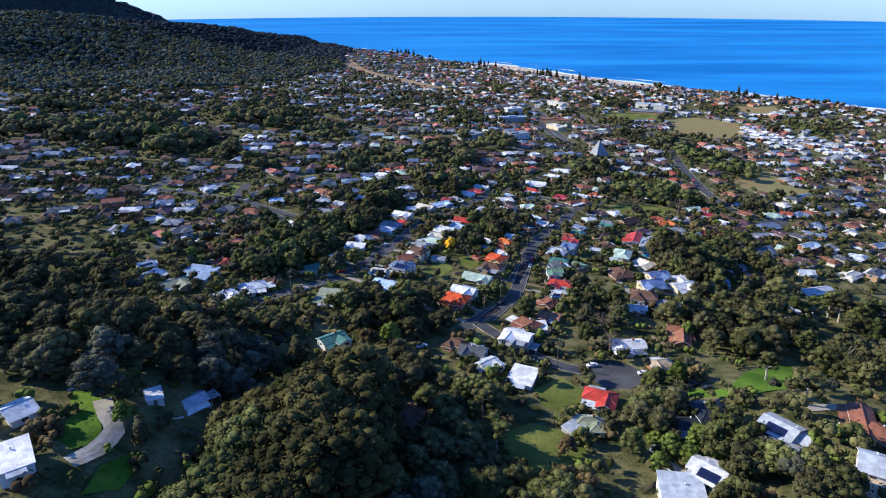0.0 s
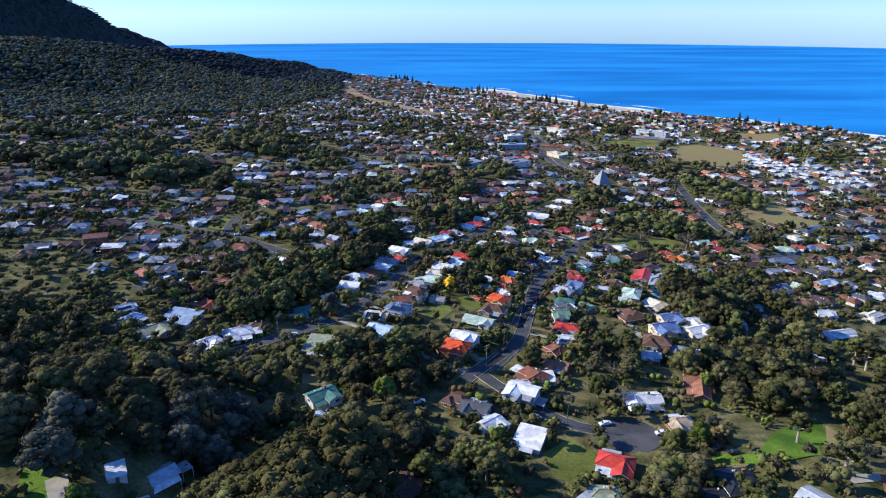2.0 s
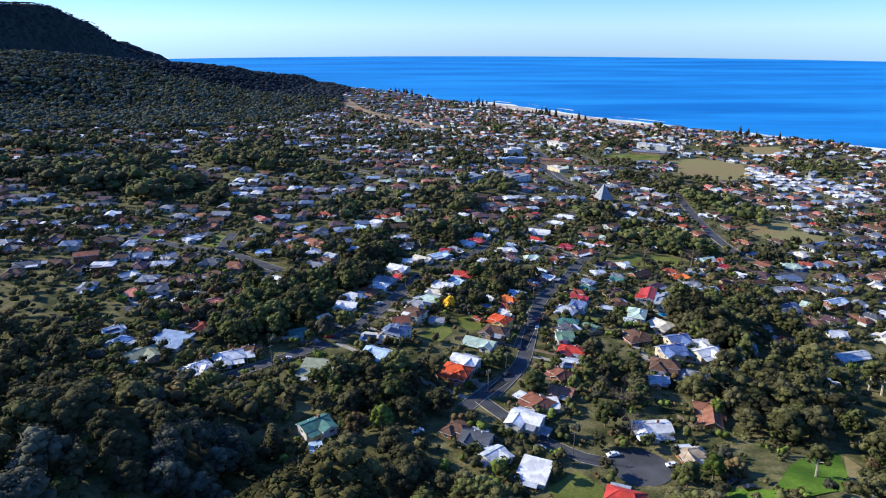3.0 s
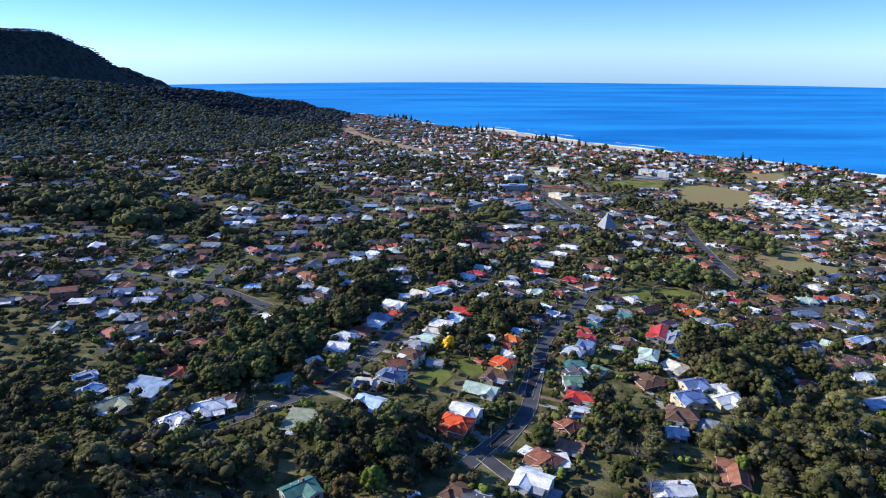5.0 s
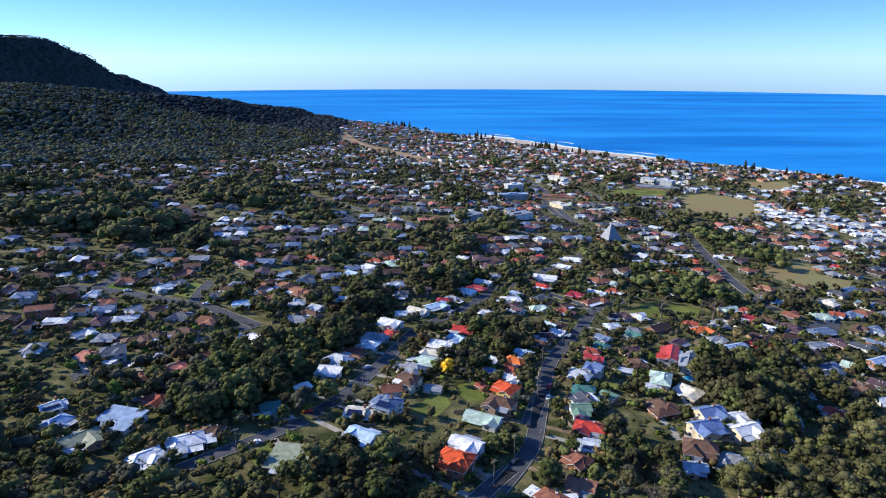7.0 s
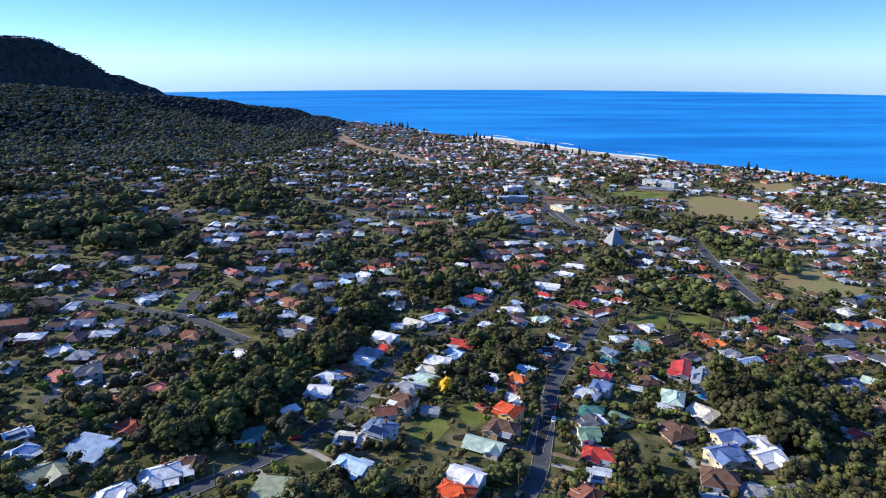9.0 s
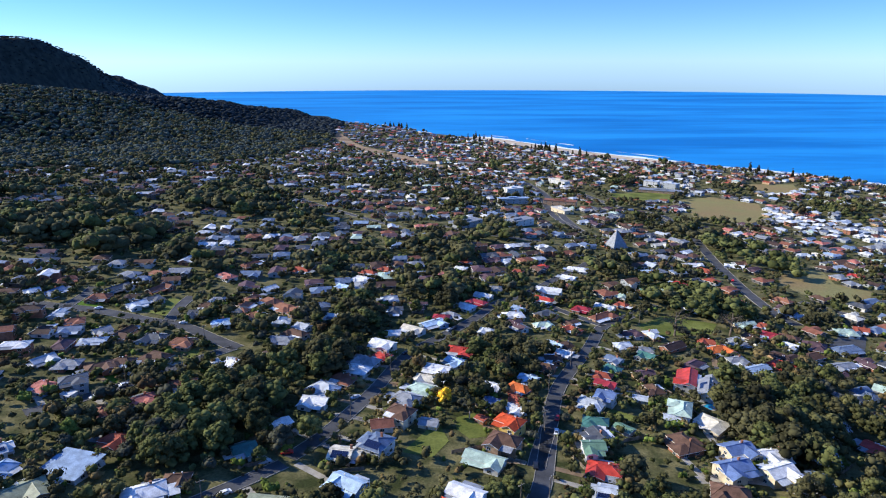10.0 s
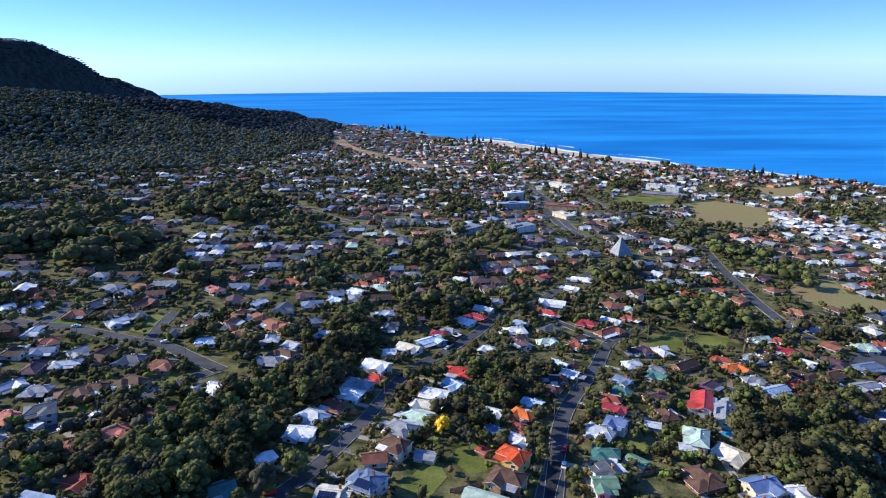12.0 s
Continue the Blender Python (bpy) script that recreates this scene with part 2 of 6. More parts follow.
ground.data.polygons.foreach_set("use_smooth", np.ones(len(quads), bool))

SEA = material("sea", (0.010, 0.170, 0.49), 0.6, 0, 0.003, 0.12, 0.02, 0.0, (0.022, 0.250, 0.61), 0.06)
for n in [q for q in SEA.node_tree.nodes if q.type == "TEX_NOISE"]:
    squash = SEA.node_tree.nodes.new("ShaderNodeMapping")
    squash.inputs["Scale"].default_value = (0.35, 1.6, 1.0)
    squash.inputs["Rotation"].default_value = (0, 0, 0.12)
    SEA.node_tree.links.new(SEA.node_tree.nodes["Geometry"].outputs["Position"], squash.inputs["Vector"])
    SEA.node_tree.links.new(squash.outputs[0], n.inputs["Vector"])
ang = np.linspace(0, 2 * math.pi, 181)[:-1]
sea = mesh_object("sea", [(0, 54, 0)] + [(4880 * math.cos(a), 54 + 4880 * math.sin(a), 0) for a in ang], [(0, i + 1, (i + 1) % 180 + 1) for i in range(180)], SEA)
tagged(sea, "deep blue open sea under a clear sky", "sea", kind="structure")


def shore(s, d):
    """Place at s metres along the coast to the north, d metres inland."""
    d = d + float(coast(s))
    return 304 - 0.576 * s - 0.817 * d, 1769 + 0.817 * s - 0.576 * d


def strip(name, s0, s1, d0, d1, h, mat, label, category, wob=0.0, step=20):
    v, f = [], []
    ss = np.arange(s0, s1, step)
    for i, s in enumerate(ss):
        w = wob * (math.sin(s / 37.0) + 0.6 * math.sin(s / 13.0 + 1.0))
        for k in range(7):
            d = d0 + (d1 - d0) * k / 6 + w * (1 - k / 6)
            x, y = shore(s, d)
            v.append((x, y, max(gz(x, y), 0.0) + h))
        if i:
            f += [(7 * i + k - 7, 7 * i + k - 6, 7 * i + k + 1, 7 * i + k) for k in range(6)]
    return tagged(mesh_object(name, v, f, mat), label, category, kind="structure")


# the next headland up the coast, far off
hv, hf = [], []
for i, (x, h) in enumerate(zip(np.linspace(-2150, -1720, 19), np.interp(np.linspace(0, 1, 19), [0, 0.3, 0.52, 0.59, 0.71, 0.84, 0.95, 1], [138, 132, 120, 104, 78, 60, 44, 5]))):
    for k, (dy, part_h) in enumerate(((-70, 0), (-50, 0.55), (-18, 0.72), (-8, 1.0), (60, 0.95), (160, 0.0))):
        hv.append((x + 4 * math.sin(3.1 * i + k), 4180 + dy + 9 * math.sin(1.7 * i), -2 + h * part_h + 2.5 * math.sin(2.3 * i) * (part_h > 0.9)))
    if i:
        hf += [(6 * i + k - 6, 6 * i + k - 5, 6 * i + k + 1, 6 * i + k) for k in range(5)]
# same leaf colour as the escarpment, with shade and haze in it
tagged(mesh_object("headland", hv, hf, LEAF["shade_scrub"]), "distant wooded headland far up the coast", "headland", kind="structure")
strip("beach", -380, 250, -34, 40, 0.3, SAND, "pale sandy beach along the shore", "beach", 4)
strip("beach", -1100, -380, -16, 6, 0.25, SAND, "narrow strip of sand below the shore houses", "beach", 2)
FOAM = material("foam", (0.7, 0.74, 0.77), 0.7, 0, 0.05, 0.1, 0.5)
strip("surf", -380, 250, -46, -32, 0.5, FOAM, "white broken surf washing onto the beach", "surf", 7, 10)
strip("surf", -1100, -380, -30, -18, 0.45, FOAM, "white broken surf washing onto the narrow sand", "surf", 7, 10)
for low, high, off in ((-330, -190, 88), (-60, 130, 96), (170, 300, 84)):
    strip("surf", low, high, -off, 3.5 - off, 0.5, FOAM, "thin white line of a breaking wave", "surf", 5, 10)


# ---- trees ----
rng = np.random.default_rng(11)


def ico():
    g = (1 + 5 ** 0.5) / 2
    v = np.array([(-1, g, 0), (1, g, 0), (-1, -g, 0), (1, -g, 0), (0, -1, g), (0, 1, g), (0, -1, -g), (0, 1, -g), (g, 0, -1), (g, 0, 1), (-g, 0, -1), (-g, 0, 1)])
    f = [(0, 11, 5), (0, 5, 1), (0, 1, 7), (0, 7, 10), (0, 10, 11), (1, 5, 9), (5, 11, 4), (11, 10, 2), (10, 7, 6), (7, 1, 8), (3, 9, 4), (3, 4, 2), (3, 2, 6), (3, 6, 8), (3, 8, 9), (4, 9, 5), (2, 4, 11), (6, 2, 10), (8, 6, 7), (9, 8, 1)]
    return v / np.linalg.norm(v[0]), f


ICO_V, ICO_F = ico()


def leaves(centres, radii, n, size, r, flat=0.8):
    """n leaf sprays over the outer sides of lobes: quads that face outwards, unevenly."""
    w = radii ** 2 / (radii ** 2).sum()
    which = r.choice(len(radii), n, p=w)
    d = r.normal(size=(n, 3))
    d[:, 2] = np.abs(d[:, 2]) * 0.9 - 0.25 * r.random(n)
    d /= np.linalg.norm(d, axis=1)[:, None]
    p = centres[which] + d * radii[which][:, None] * (0.88 + 0.24 * r.random((n, 1))) * np.array([1, 1, flat])
    whole = p - centres.mean(0)
    whole /= np.linalg.norm(whole, axis=1)[:, None] + 1e-9
    nrm = 0.65 * d + 0.65 * whole + 0.30 * r.normal(size=(n, 3))
    nrm /= np.linalg.norm(nrm, axis=1)[:, None]
    a = np.cross(nrm, r.normal(size=(n, 3)))
    a /= np.linalg.norm(a, axis=1)[:, None]
    b = np.cross(nrm, a)
    s = (size * (0.6 + 0.8 * r.random(n)))[:, None]
    q = np.stack([p - a * s, p - b * s * 0.7, p + a * s, p + b * s * 0.7], 1)
    return q.reshape(-1, 3)


def crown_arrays(kind, r, n, size, cores=True):
    """Vertices and faces of a crown about 10 m high and 8 m wide, standing at z = 0."""
    if kind == "pine":
        zs = np.linspace(1.5, 9.6, 8)
        c = np.array([(0, 0, z) for z in zs])
        rad = 0.35 + 2.3 * (1 - zs / 10.2)
        flat = 0.35
    elif kind == "tall":
        k = 16
        a = r.random(k) * 6.28
        c = np.stack([np.cos(a) * 2.7 * r.random(k) ** 0.6, np.sin(a) * 2.7 * r.random(k) ** 0.6, 3.8 + 5.4 * np.linspace(0, 1, k)], 1)
        rad = 0.9 + 0.6 * r.random(k)
        flat = 0.8
    elif kind == "gum":
        k = 78
        a = np.arange(k) * 2.4 + 0.5 * r.random(k)
        h = (np.arange(k) + 0.5) / k
        out = 3.9 * np.sqrt(1 - h ** 1.8) * (0.8 + 0.25 * r.random(k)) * (1 + 0.14 * np.sin(3 * a + r.random() * 6))
        c = np.stack([np.cos(a) * out, np.sin(a) * out, 3.2 + 5.4 * h * (0.88 + 0.2 * r.random(k))], 1)
        rad = 0.55 + 0.5 * r.random(k)
        flat = 0.85
    else:
        k = 26
        a = np.arange(k) * 2.4 + r.random(k)
        h = (np.arange(k) + 0.5) / k
        out = 3.3 * np.sqrt(1 - h ** 1.6) * (0.72 + 0.36 * r.random(k))
        c = np.stack([np.cos(a) * out, np.sin(a) * out, 3.4 + 4.9 * h * (0.85 + 0.3 * r.random(k))], 1)
        rad = 1.05 + 0.65 * r.random(k)
        flat = 0.85
    v = [leaves(c, rad, n, size, r, flat)]
    f = (np.arange(n * 4).reshape(-1, 4)).tolist()
    if cores:
        for ci, ri in zip(c, rad):
            m = n * 4 + 12 * (len(v) - 1)
            v.append(ci + ICO_V * ri * 0.76 * np.array([1, 1, flat]) * (0.84 + 0.3 * r.random((12, 1))))
            f += [tuple(i + m for i in q) for q in ICO_F]
        m = n * 4 + 12 * (len(v) - 1)
        mid = c.mean(0)
        v.append(mid + ICO_V * (c.std(0) * 1.05 + 0.1))
        f += [tuple(i + m for i in q) for q in ICO_F]
    return np.concatenate(v), f


def limb(p, q, r0, r1, sides=6):
    p, q = np.array(p, float), np.array(q, float)
    w = (q - p) / np.linalg.norm(q - p)
    a = np.cross(w, (0.3, 0.9, 0.2))
    a /= np.linalg.norm(a)
    b = np.cross(w, a)
    v = [tuple(c + rr * (math.cos(6.283 * i / sides) * a + math.sin(6.283 * i / sides) * b)) for c, rr in ((p, r0), (q, r1)) for i in range(sides)]
    f = [(i, (i + 1) % sides, sides + (i + 1) % sides, sides + i) for i in range(sides)] + [tuple(range(sides, 2 * sides))]
    return v, f


def trunk_arrays(kind, r):
    top = 8.5 if kind in ("pine", "tall", "bare") else 5.0
    items = [limb((0, 0, -0.6), (0.15, 0.1, top * 0.5), 0.34, 0.24), limb((0.15, 0.1, top * 0.5), (0, 0.2, top), 0.24, 0.08)]
    if kind != "pine":
        for i in range(6):
            a, z = i * 1.05 + r.random(), top * (0.35 + 0.08 * i)
            items.append(limb((0.1, 0.1, z), (2.4 * math.cos(a), 2.4 * math.sin(a), z + 1.8), 0.15, 0.05, 5))
    return merged(items)


def bare_arrays(r):
    """A leafless crown of forking twigs."""
    items = []

    def fork(p, w, length, rad, depth):
        q = p + w * length
        items.append(limb(p, q, rad, rad * 0.6, 4))
        if depth:
            for _ in range(3):
                u = w + r.normal(size=3) * 0.55 + np.array([0, 0, 0.15])
                fork(q, u / np.linalg.norm(u), length * 0.72, rad * 0.58, depth - 1)
    for i in range(7):
        a = i * 0.9
        u = np.array([math.cos(a) * 0.7, math.sin(a) * 0.7, 0.75])
        fork(np.array([0, 0, 2.0 + 0.3 * i]), u / np.linalg.norm(u), 2.2, 0.10, 3)
    return merged(items)


TREE = {}
for kind, variants, n, size in (("broad", 7, 980, 0.2), ("tall", 5, 560, 0.2), ("pine", 2, 420, 0.34), ("shrub", 3, 200, 0.26), ("gum", 5, 1900, 0.14)):
    for i in range(variants):
        r = np.random.default_rng(100 * len(kind) + 7 * ord(kind[0]) + i)
        cv, cf = crown_arrays("broad" if kind == "shrub" else kind, r, n, size)
        if kind == "shrub":
            cv[:, 2] -= 3.2
        tv, tf = trunk_arrays(kind, r) if kind != "shrub" else limb((0, 0, -0.4), (0, 0, 2.0), 0.3, 0.15)
        TREE[kind, i] = (cv.tolist(), cf, mesh_only(kind + "_trunk", tv, tf, PALE_BARK if kind == "tall" else BARK), {})
for i in range(2):
    r = np.random.default_rng(900 + i)
    cv, cf = bare_arrays(r)
    TREE["bare", i] = (cv, cf, mesh_only("bare_trunk", *trunk_arrays("bare", r), BARK), {})
KINDS = {"gum": 5, "broad": 7, "tall": 5, "pine": 2, "shrub": 3, "bare": 2}
TREE_WORDS = {"gum": "deep olive-green", 
    "dark": "dark green", "green": "mid-green", "olive": "olive-green", "grey": "grey-green", "bronze": "bronze autumn", "yellow": "golden yellow autumn",
    "lime": "fresh light green", "twig": "bare brown", "forest": "haze-paled bush green", "shade_scrub": "blue-green",
}
KIND_WORDS = {"gum": "tall spreading gum with a dense clumped crown", "broad": "spreading tree with a dense rounded crown", "tall": "tall gum tree with an open clumped crown", "pine": "conical pine by the beach", "shrub": "low garden shrub", "bare": "leafless tree with fine twigs"}
tree_spots = []


def tree(x, y, height, leaf="dark", kind="broad", wide=1.0, label=""):
    i = int(rng.integers(KINDS[kind]))
    cv, cf, trunk, made = TREE[kind, i]
    if leaf not in made:
        made[leaf] = mesh_only(kind + "_crown", cv, cf, LEAF[leaf])
        made[leaf].polygons.foreach_set("use_smooth", np.array([len(q) == 3 for q in cf]))
    s = height / (6.0 if kind == "shrub" else 9.6)
    m = pose(x, y, gz(x, y), 0, 0, float(rng.random() * 360)) @ Matrix.Diagonal((s * wide, s * wide, s, 1))
    t = thing("shrub" if kind == "shrub" else "tree", m, label or f"{TREE_WORDS[leaf]} {KIND_WORDS[kind]}", "shrub" if kind == "shrub" else "tree", "garden shrubs" if kind == "shrub" else "trees of the suburb")
    shared("trunk", trunk, t, Matrix())
    shared("crown", made[leaf], t, Matrix())
    tree_spots.append((x, y, 3.5 * s * wide))
    return t


# ---- houses ----
WINDOW_FRAME = mesh_only("window_frame", *boxes([(-0.85, -0.77, -0.03, 0.05, 0, 1.3), (0.77, 0.85, -0.03, 0.05, 0, 1.3), (-0.77, 0.77, -0.03, 0.05, 0, 0.08), (-0.77, 0.77, -0.03, 0.05, 1.22, 1.3), (-0.03, 0.03, -0.03, 0.04, 0.08, 1.22)]), TRIM)
PANE = mesh_only("pane", *box(-0.77, 0.77, -0.02, 0.01, 0.08, 1.22), GLASS)
_v, _f = merged([boxes([(-0.85, -0.77, -0.03, 0.05, 0, 1.3), (0.77, 0.85, -0.03, 0.05, 0, 1.3), (-0.77, 0.77, -0.03, 0.05, 0, 0.08), (-0.77, 0.77, -0.03, 0.05, 1.22, 1.3)]), box(-0.77, 0.77, -0.02, 0.01, 0.08, 1.22)])
FAR_WINDOW = mesh_only("window", _v, _f, [TRIM, GLASS], [0] * 24 + [1] * 6)
DOOR = mesh_only("door", *boxes([(-0.5, 0.5, -0.02, 0.04, 0, 2.05), (0.3, 0.36, 0.04, 0.09, 0.95, 1.1)]), TIMBER)
PANEL = mesh_only("solar_panel", *boxes([(-0.48, 0.48, -0.8, 0.8, 0.0, 0.05)]), SOLAR)
VENT = mesh_only("roof_vent", *merged([limb((0, 0, -0.2), (0, 0, 0.35), 0.16, 0.16), limb((0, 0, 0.35), (0, 0, 0.6), 0.3, 0.2)]), TRIM)
CHIMNEY = mesh_only("chimney", *boxes([(-0.4, 0.4, -0.3, 0.3, -0.8, 1.3), (-0.46, 0.46, -0.36, 0.36, 1.3, 1.42)]), WALL["brick"])
house_spots = []


def roof_faces(L, W, kind, over, pitch, z):
    """Top outline points and sloped faces of a roof centred at the origin, ridge along x."""
    a, b = L / 2 + over, W / 2 + over
    rise = b * math.tan(radians(pitch))
    e = [(-a, -b, z), (a, -b, z), (a, b, z), (-a, b, z)]
    if kind == "hip":
        k = max(a - b, 0.3)
        return e + [(-k, 0, z + rise), (k, 0, z + rise)], [(0, 1, 5, 4), (1, 2, 5), (2, 3, 4, 5), (3, 0, 4)], rise
    if kind == "gable":
        return e + [(-a, 0, z + rise), (a, 0, z + rise)], [(0, 1, 5, 4), (2, 3, 4, 5)], rise
    rise = 2 * b * math.tan(radians(4))
    return [(-a, -b, z), (a, -b, z), (a, b, z + rise), (-a, b, z + rise)], [(0, 1, 2, 3)], rise


def roof_mesh(L, W, kind, over, pitch, z, thick=0.2):
    """Closed roof: sloped tops (slot 0), fascia and soffit (slot 1), with metre coordinates."""
    top, faces, rise = roof_faces(L, W, kind, over, pitch, z)
    n = len(top)
    v = top + [(x, y, h - thick) for x, y, h in top]
    f, slot = list(faces), [0] * len(faces)
    rim = [(0, 1), (1, 2), (2, 3), (3, 0)] if kind != "gable" else [(0, 1), (1, 5), (5, 2), (2, 3), (3, 4), (4, 0)]
    f += [(a + n, b + n, b, a) for a, b in rim] + [tuple(i + n for i in reversed(q)) for q in faces]
    slot += [1] * (len(rim) + len(faces))
    uv = []
    for q in f:
        p = [np.array(v[i]) for i in q]
        nrm = np.cross(p[1] - p[0], p[2] - p[0])
        nrm = nrm / (np.linalg.norm(nrm) + 1e-9)
        e = np.cross(nrm, (0, 0, 1.0))
        e = e / np.linalg.norm(e) if np.linalg.norm(e) > 1e-3 else np.array([1.0, 0, 0])
        w = np.cross(nrm, e)
        uv += [(float(c @ e), float(c @ w)) for c in p]
    return v, f, slot, uv, rise


def block_walls(L, W, z0, z1, kind, rise):
    v, f = box(-L / 2, L / 2, -W / 2, W / 2, z0, z1)
    if kind == "gable":
        t = rise * 0.93
        v += [(-L / 2, 0, z1 + t), (L / 2, 0, z1 + t)]
        f += [(3, 0, 4, 8, 7), (1, 2, 6, 9, 5), (4, 5, 9, 8), (6, 7, 8, 9)]
        f = [q for q in f if q not in ((3, 0, 4, 7), (1, 2, 6, 5), (4, 5, 6, 7))]
    if kind == "flat":
        v[6], v[7] = (L / 2, W / 2, z1 + rise * 0.9), (-L / 2, W / 2, z1 + rise * 0.9)
    return v, f


COLOUR_WORDS = {"lightgrey": "light grey", "darkgrey": "dark grey", "bluegrey": "blue-grey", "lightblue": "pale blue", "palegreen": "pale green", "orangered": "bright orange-red", "redtile": "dull red", "pinkred": "faded pink-red", "darkbrown": "dark brown", "rbrown": "red-brown"}
TILED = ("orange", "orangered", "rust", "redtile", "pinkred", "brown", "darkbrown", "rbrown", "purple", "tan")
SHAPE_WORDS = {"hip": "hipped", "gable": "gabled", "flat": "low flat"}


POST_MESH = mesh_only("verandah_post", *box(-0.06, 0.06, -0.06, 0.06, -0.6, 2.35), TRIM)


def body(h, L, W, kind, roof, wall, over, pitch, z1, m, names=("roof", "wall", "ridge_cap")):
    """One block of a house under its roof, with caps on ridge and hips."""
    v, f, slot, uv, rise = roof_mesh(L, W, kind, over, pitch, z1)
    mesh_object(names[0], v, f, [ROOF[roof], TRIM], h, slot, uv).matrix_basis = m
    mesh_object(names[1], *block_walls(L, W, -1.2, z1 - 0.12, kind, rise), WALL[wall], h).matrix_basis = m
    if kind != "flat":
        k = max(L / 2 - W / 2, 0.3) if kind == "hip" else L / 2 + over
        caps = [limb((-k, 0, z1 + rise + 0.02), (k, 0, z1 + rise + 0.02), 0.13, 0.13, 5)]
        if kind == "hip":
            for sx in (-1, 1):
                for sy in (-1, 1):
                    caps.append(limb((sx * k, 0, z1 + rise + 0.02), (sx * (L / 2 + over), sy * (W / 2 + over), z1 + 0.02), 0.11, 0.11, 5))
        if names[2] == "wing_ridge_cap" and h.matrix_world.translation.y > 300:
            return rise
        mesh_object(names[2], *merged(caps), ROOF[roof], h).matrix_basis = m
    return rise


def lean_to(h, x0, x1, y0, y1, high, low, roof, open_front=True):
    """A sloping verandah roof on posts, highest along y1."""
    v, f = box(x0, x1, y0, y1, -0.09, 0.0)
    v = [(a, b, c + low + (high - low) * (b - y0) / (y1 - y0)) for a, b, c in v]
    mesh_object("verandah_roof", v, f, ROOF[roof], h, None, [(0, 0)] * 24)
    if open_front and h.matrix_world.translation.y < 300:
        for px in (x0 + 0.2, x1 - 0.2):
            shared("verandah_post", POST_MESH, h, pose(px, min(y0, y1) + 0.2 if y0 < y1 else max(y0, y1) - 0.2, low - 2.45))


def house(x, y, turn, L, W, kind="hip", roof="brown", wall="white", floors=1, solar=0, wing=0, fine=True, shed=False):
    """A house at x, y, its ridge turned by degrees from +x."""
    r = np.random.default_rng(int(abs(x * 13.7) + abs(y * 7.3)))
    colour = COLOUR_WORDS.get(roof, roof)
    words = f"{'small shed' if shed else ('two-storey house' if floors > 1 else 'single-storey house')} with {SHAPE_WORDS[kind]} {colour} {'tile' if roof in TILED else 'metal'} roof and {wall} walls"
    words = words.replace("low flat", "flat") if shed else words
    base = min(gz(x + a, y + b) for a in (-L / 3, 0, L / 3) for b in (-W / 3, 0, W / 3))
    h = thing("shed" if shed else "house", pose(x, y, base, 0, 0, turn), words, "shed" if shed else "house", "backyard sheds" if shed else "houses of the suburb")
    z1 = 2.2 if shed else 0.25 + 2.45 * floors
    pitch = 14 if shed else (float(r.uniform(21, 27)) if roof in TILED else float(r.uniform(17, 25)))
    over = 0.25 if shed else 0.5
    house_spots.append((x, y, max(L, W) / 2))
    side = int(wing) or (1 if r.random() < 0.5 else -1)
    broken = not shed and not solar and kind != "flat" and min(L, W) >= 7.5
    if broken:
        deep = 0.66 * W
        rise = body(h, L, deep, kind, roof, wall, over, pitch, z1, pose(0, (W - deep) / 2, 0))
        wide = min(0.52 * L, deep * 0.94)
        wl = W - deep / 2
        wx = side * (L / 2 - wide / 2)
        wing_kind = kind if r.random() < 0.7 else "gable"
        body(h, wl, wide, wing_kind, roof, wall, over, pitch, z1 - 0.012, pose(wx, -W / 2 + wl / 2, 0, 0, 0, 90), ("wing_roof", "wing_wall", "wing_ridge_cap"))
        gap = L - wide
        vx = -side * (L / 2 - gap / 2)
        lean_to(h, vx - gap / 2 + 0.05, vx + gap / 2 - 0.6, -W / 2 + 0.3, W / 2 - deep - 0.5, z1 - 0.22, z1 - 0.75, roof if r.random() < 0.45 else ("white", "lightgrey", "grey")[int(r.integers(3))])
        if r.random() < 0.6:
            al = L * float(r.uniform(0.4, 0.75))
            ax = float(r.uniform(-1, 1)) * (L - al) / 2
            lean_to(h, ax - al / 2, ax + al / 2, W / 2 + float(r.uniform(2.0, 3.2)), W / 2 + 0.45, z1 - 0.2, z1 - 0.7, ("white", "lightgrey", "lightgrey", "grey", roof)[int(r.integers(5))])
        if r.random() < 0.35:
            cw = float(r.uniform(3.0, 3.8))
            cx = -side * (L / 2 + cw / 2 + 0.5)
            lean_to(h, cx - cw / 2, cx + cw / 2, -W / 4, W / 4, 2.7, 2.4, ("white", "lightgrey", "grey")[int(r.integers(3))])
    else:
        shift = -side * 0.13 * L if solar and kind != "flat" and L >= 8 else 0.0
        rise = body(h, 0.74 * L if shift else L, W, kind, roof, wall, over, pitch, z1, pose(shift, 0, 0))
        if shift:
            body(h, 0.4 * L, 0.62 * W, kind, roof, wall, over, pitch, z1 - 0.35, pose(side * 0.31 * L, 0.1 * W, 0), ("wing_roof", "wing_wall", "wing_ridge_cap"))
            lean_to(h, side * 0.31 * L - 0.15 * L, side * 0.31 * L + 0.15 * L, -0.44 * W, -0.21 * W - 0.5, z1 - 0.6, z1 - 1.0, "lightgrey")
        if kind == "flat" and not shed:
            lean_to(h, -L * 0.3, L * 0.3, -W / 2 - 2.4, -W / 2 - 0.45, z1 - 0.15, z1 - 0.5, "lightgrey")
    if shed:
        shared("door", DOOR, h, pose(0, -W / 2, 0, 0, 0, 180))
        return h
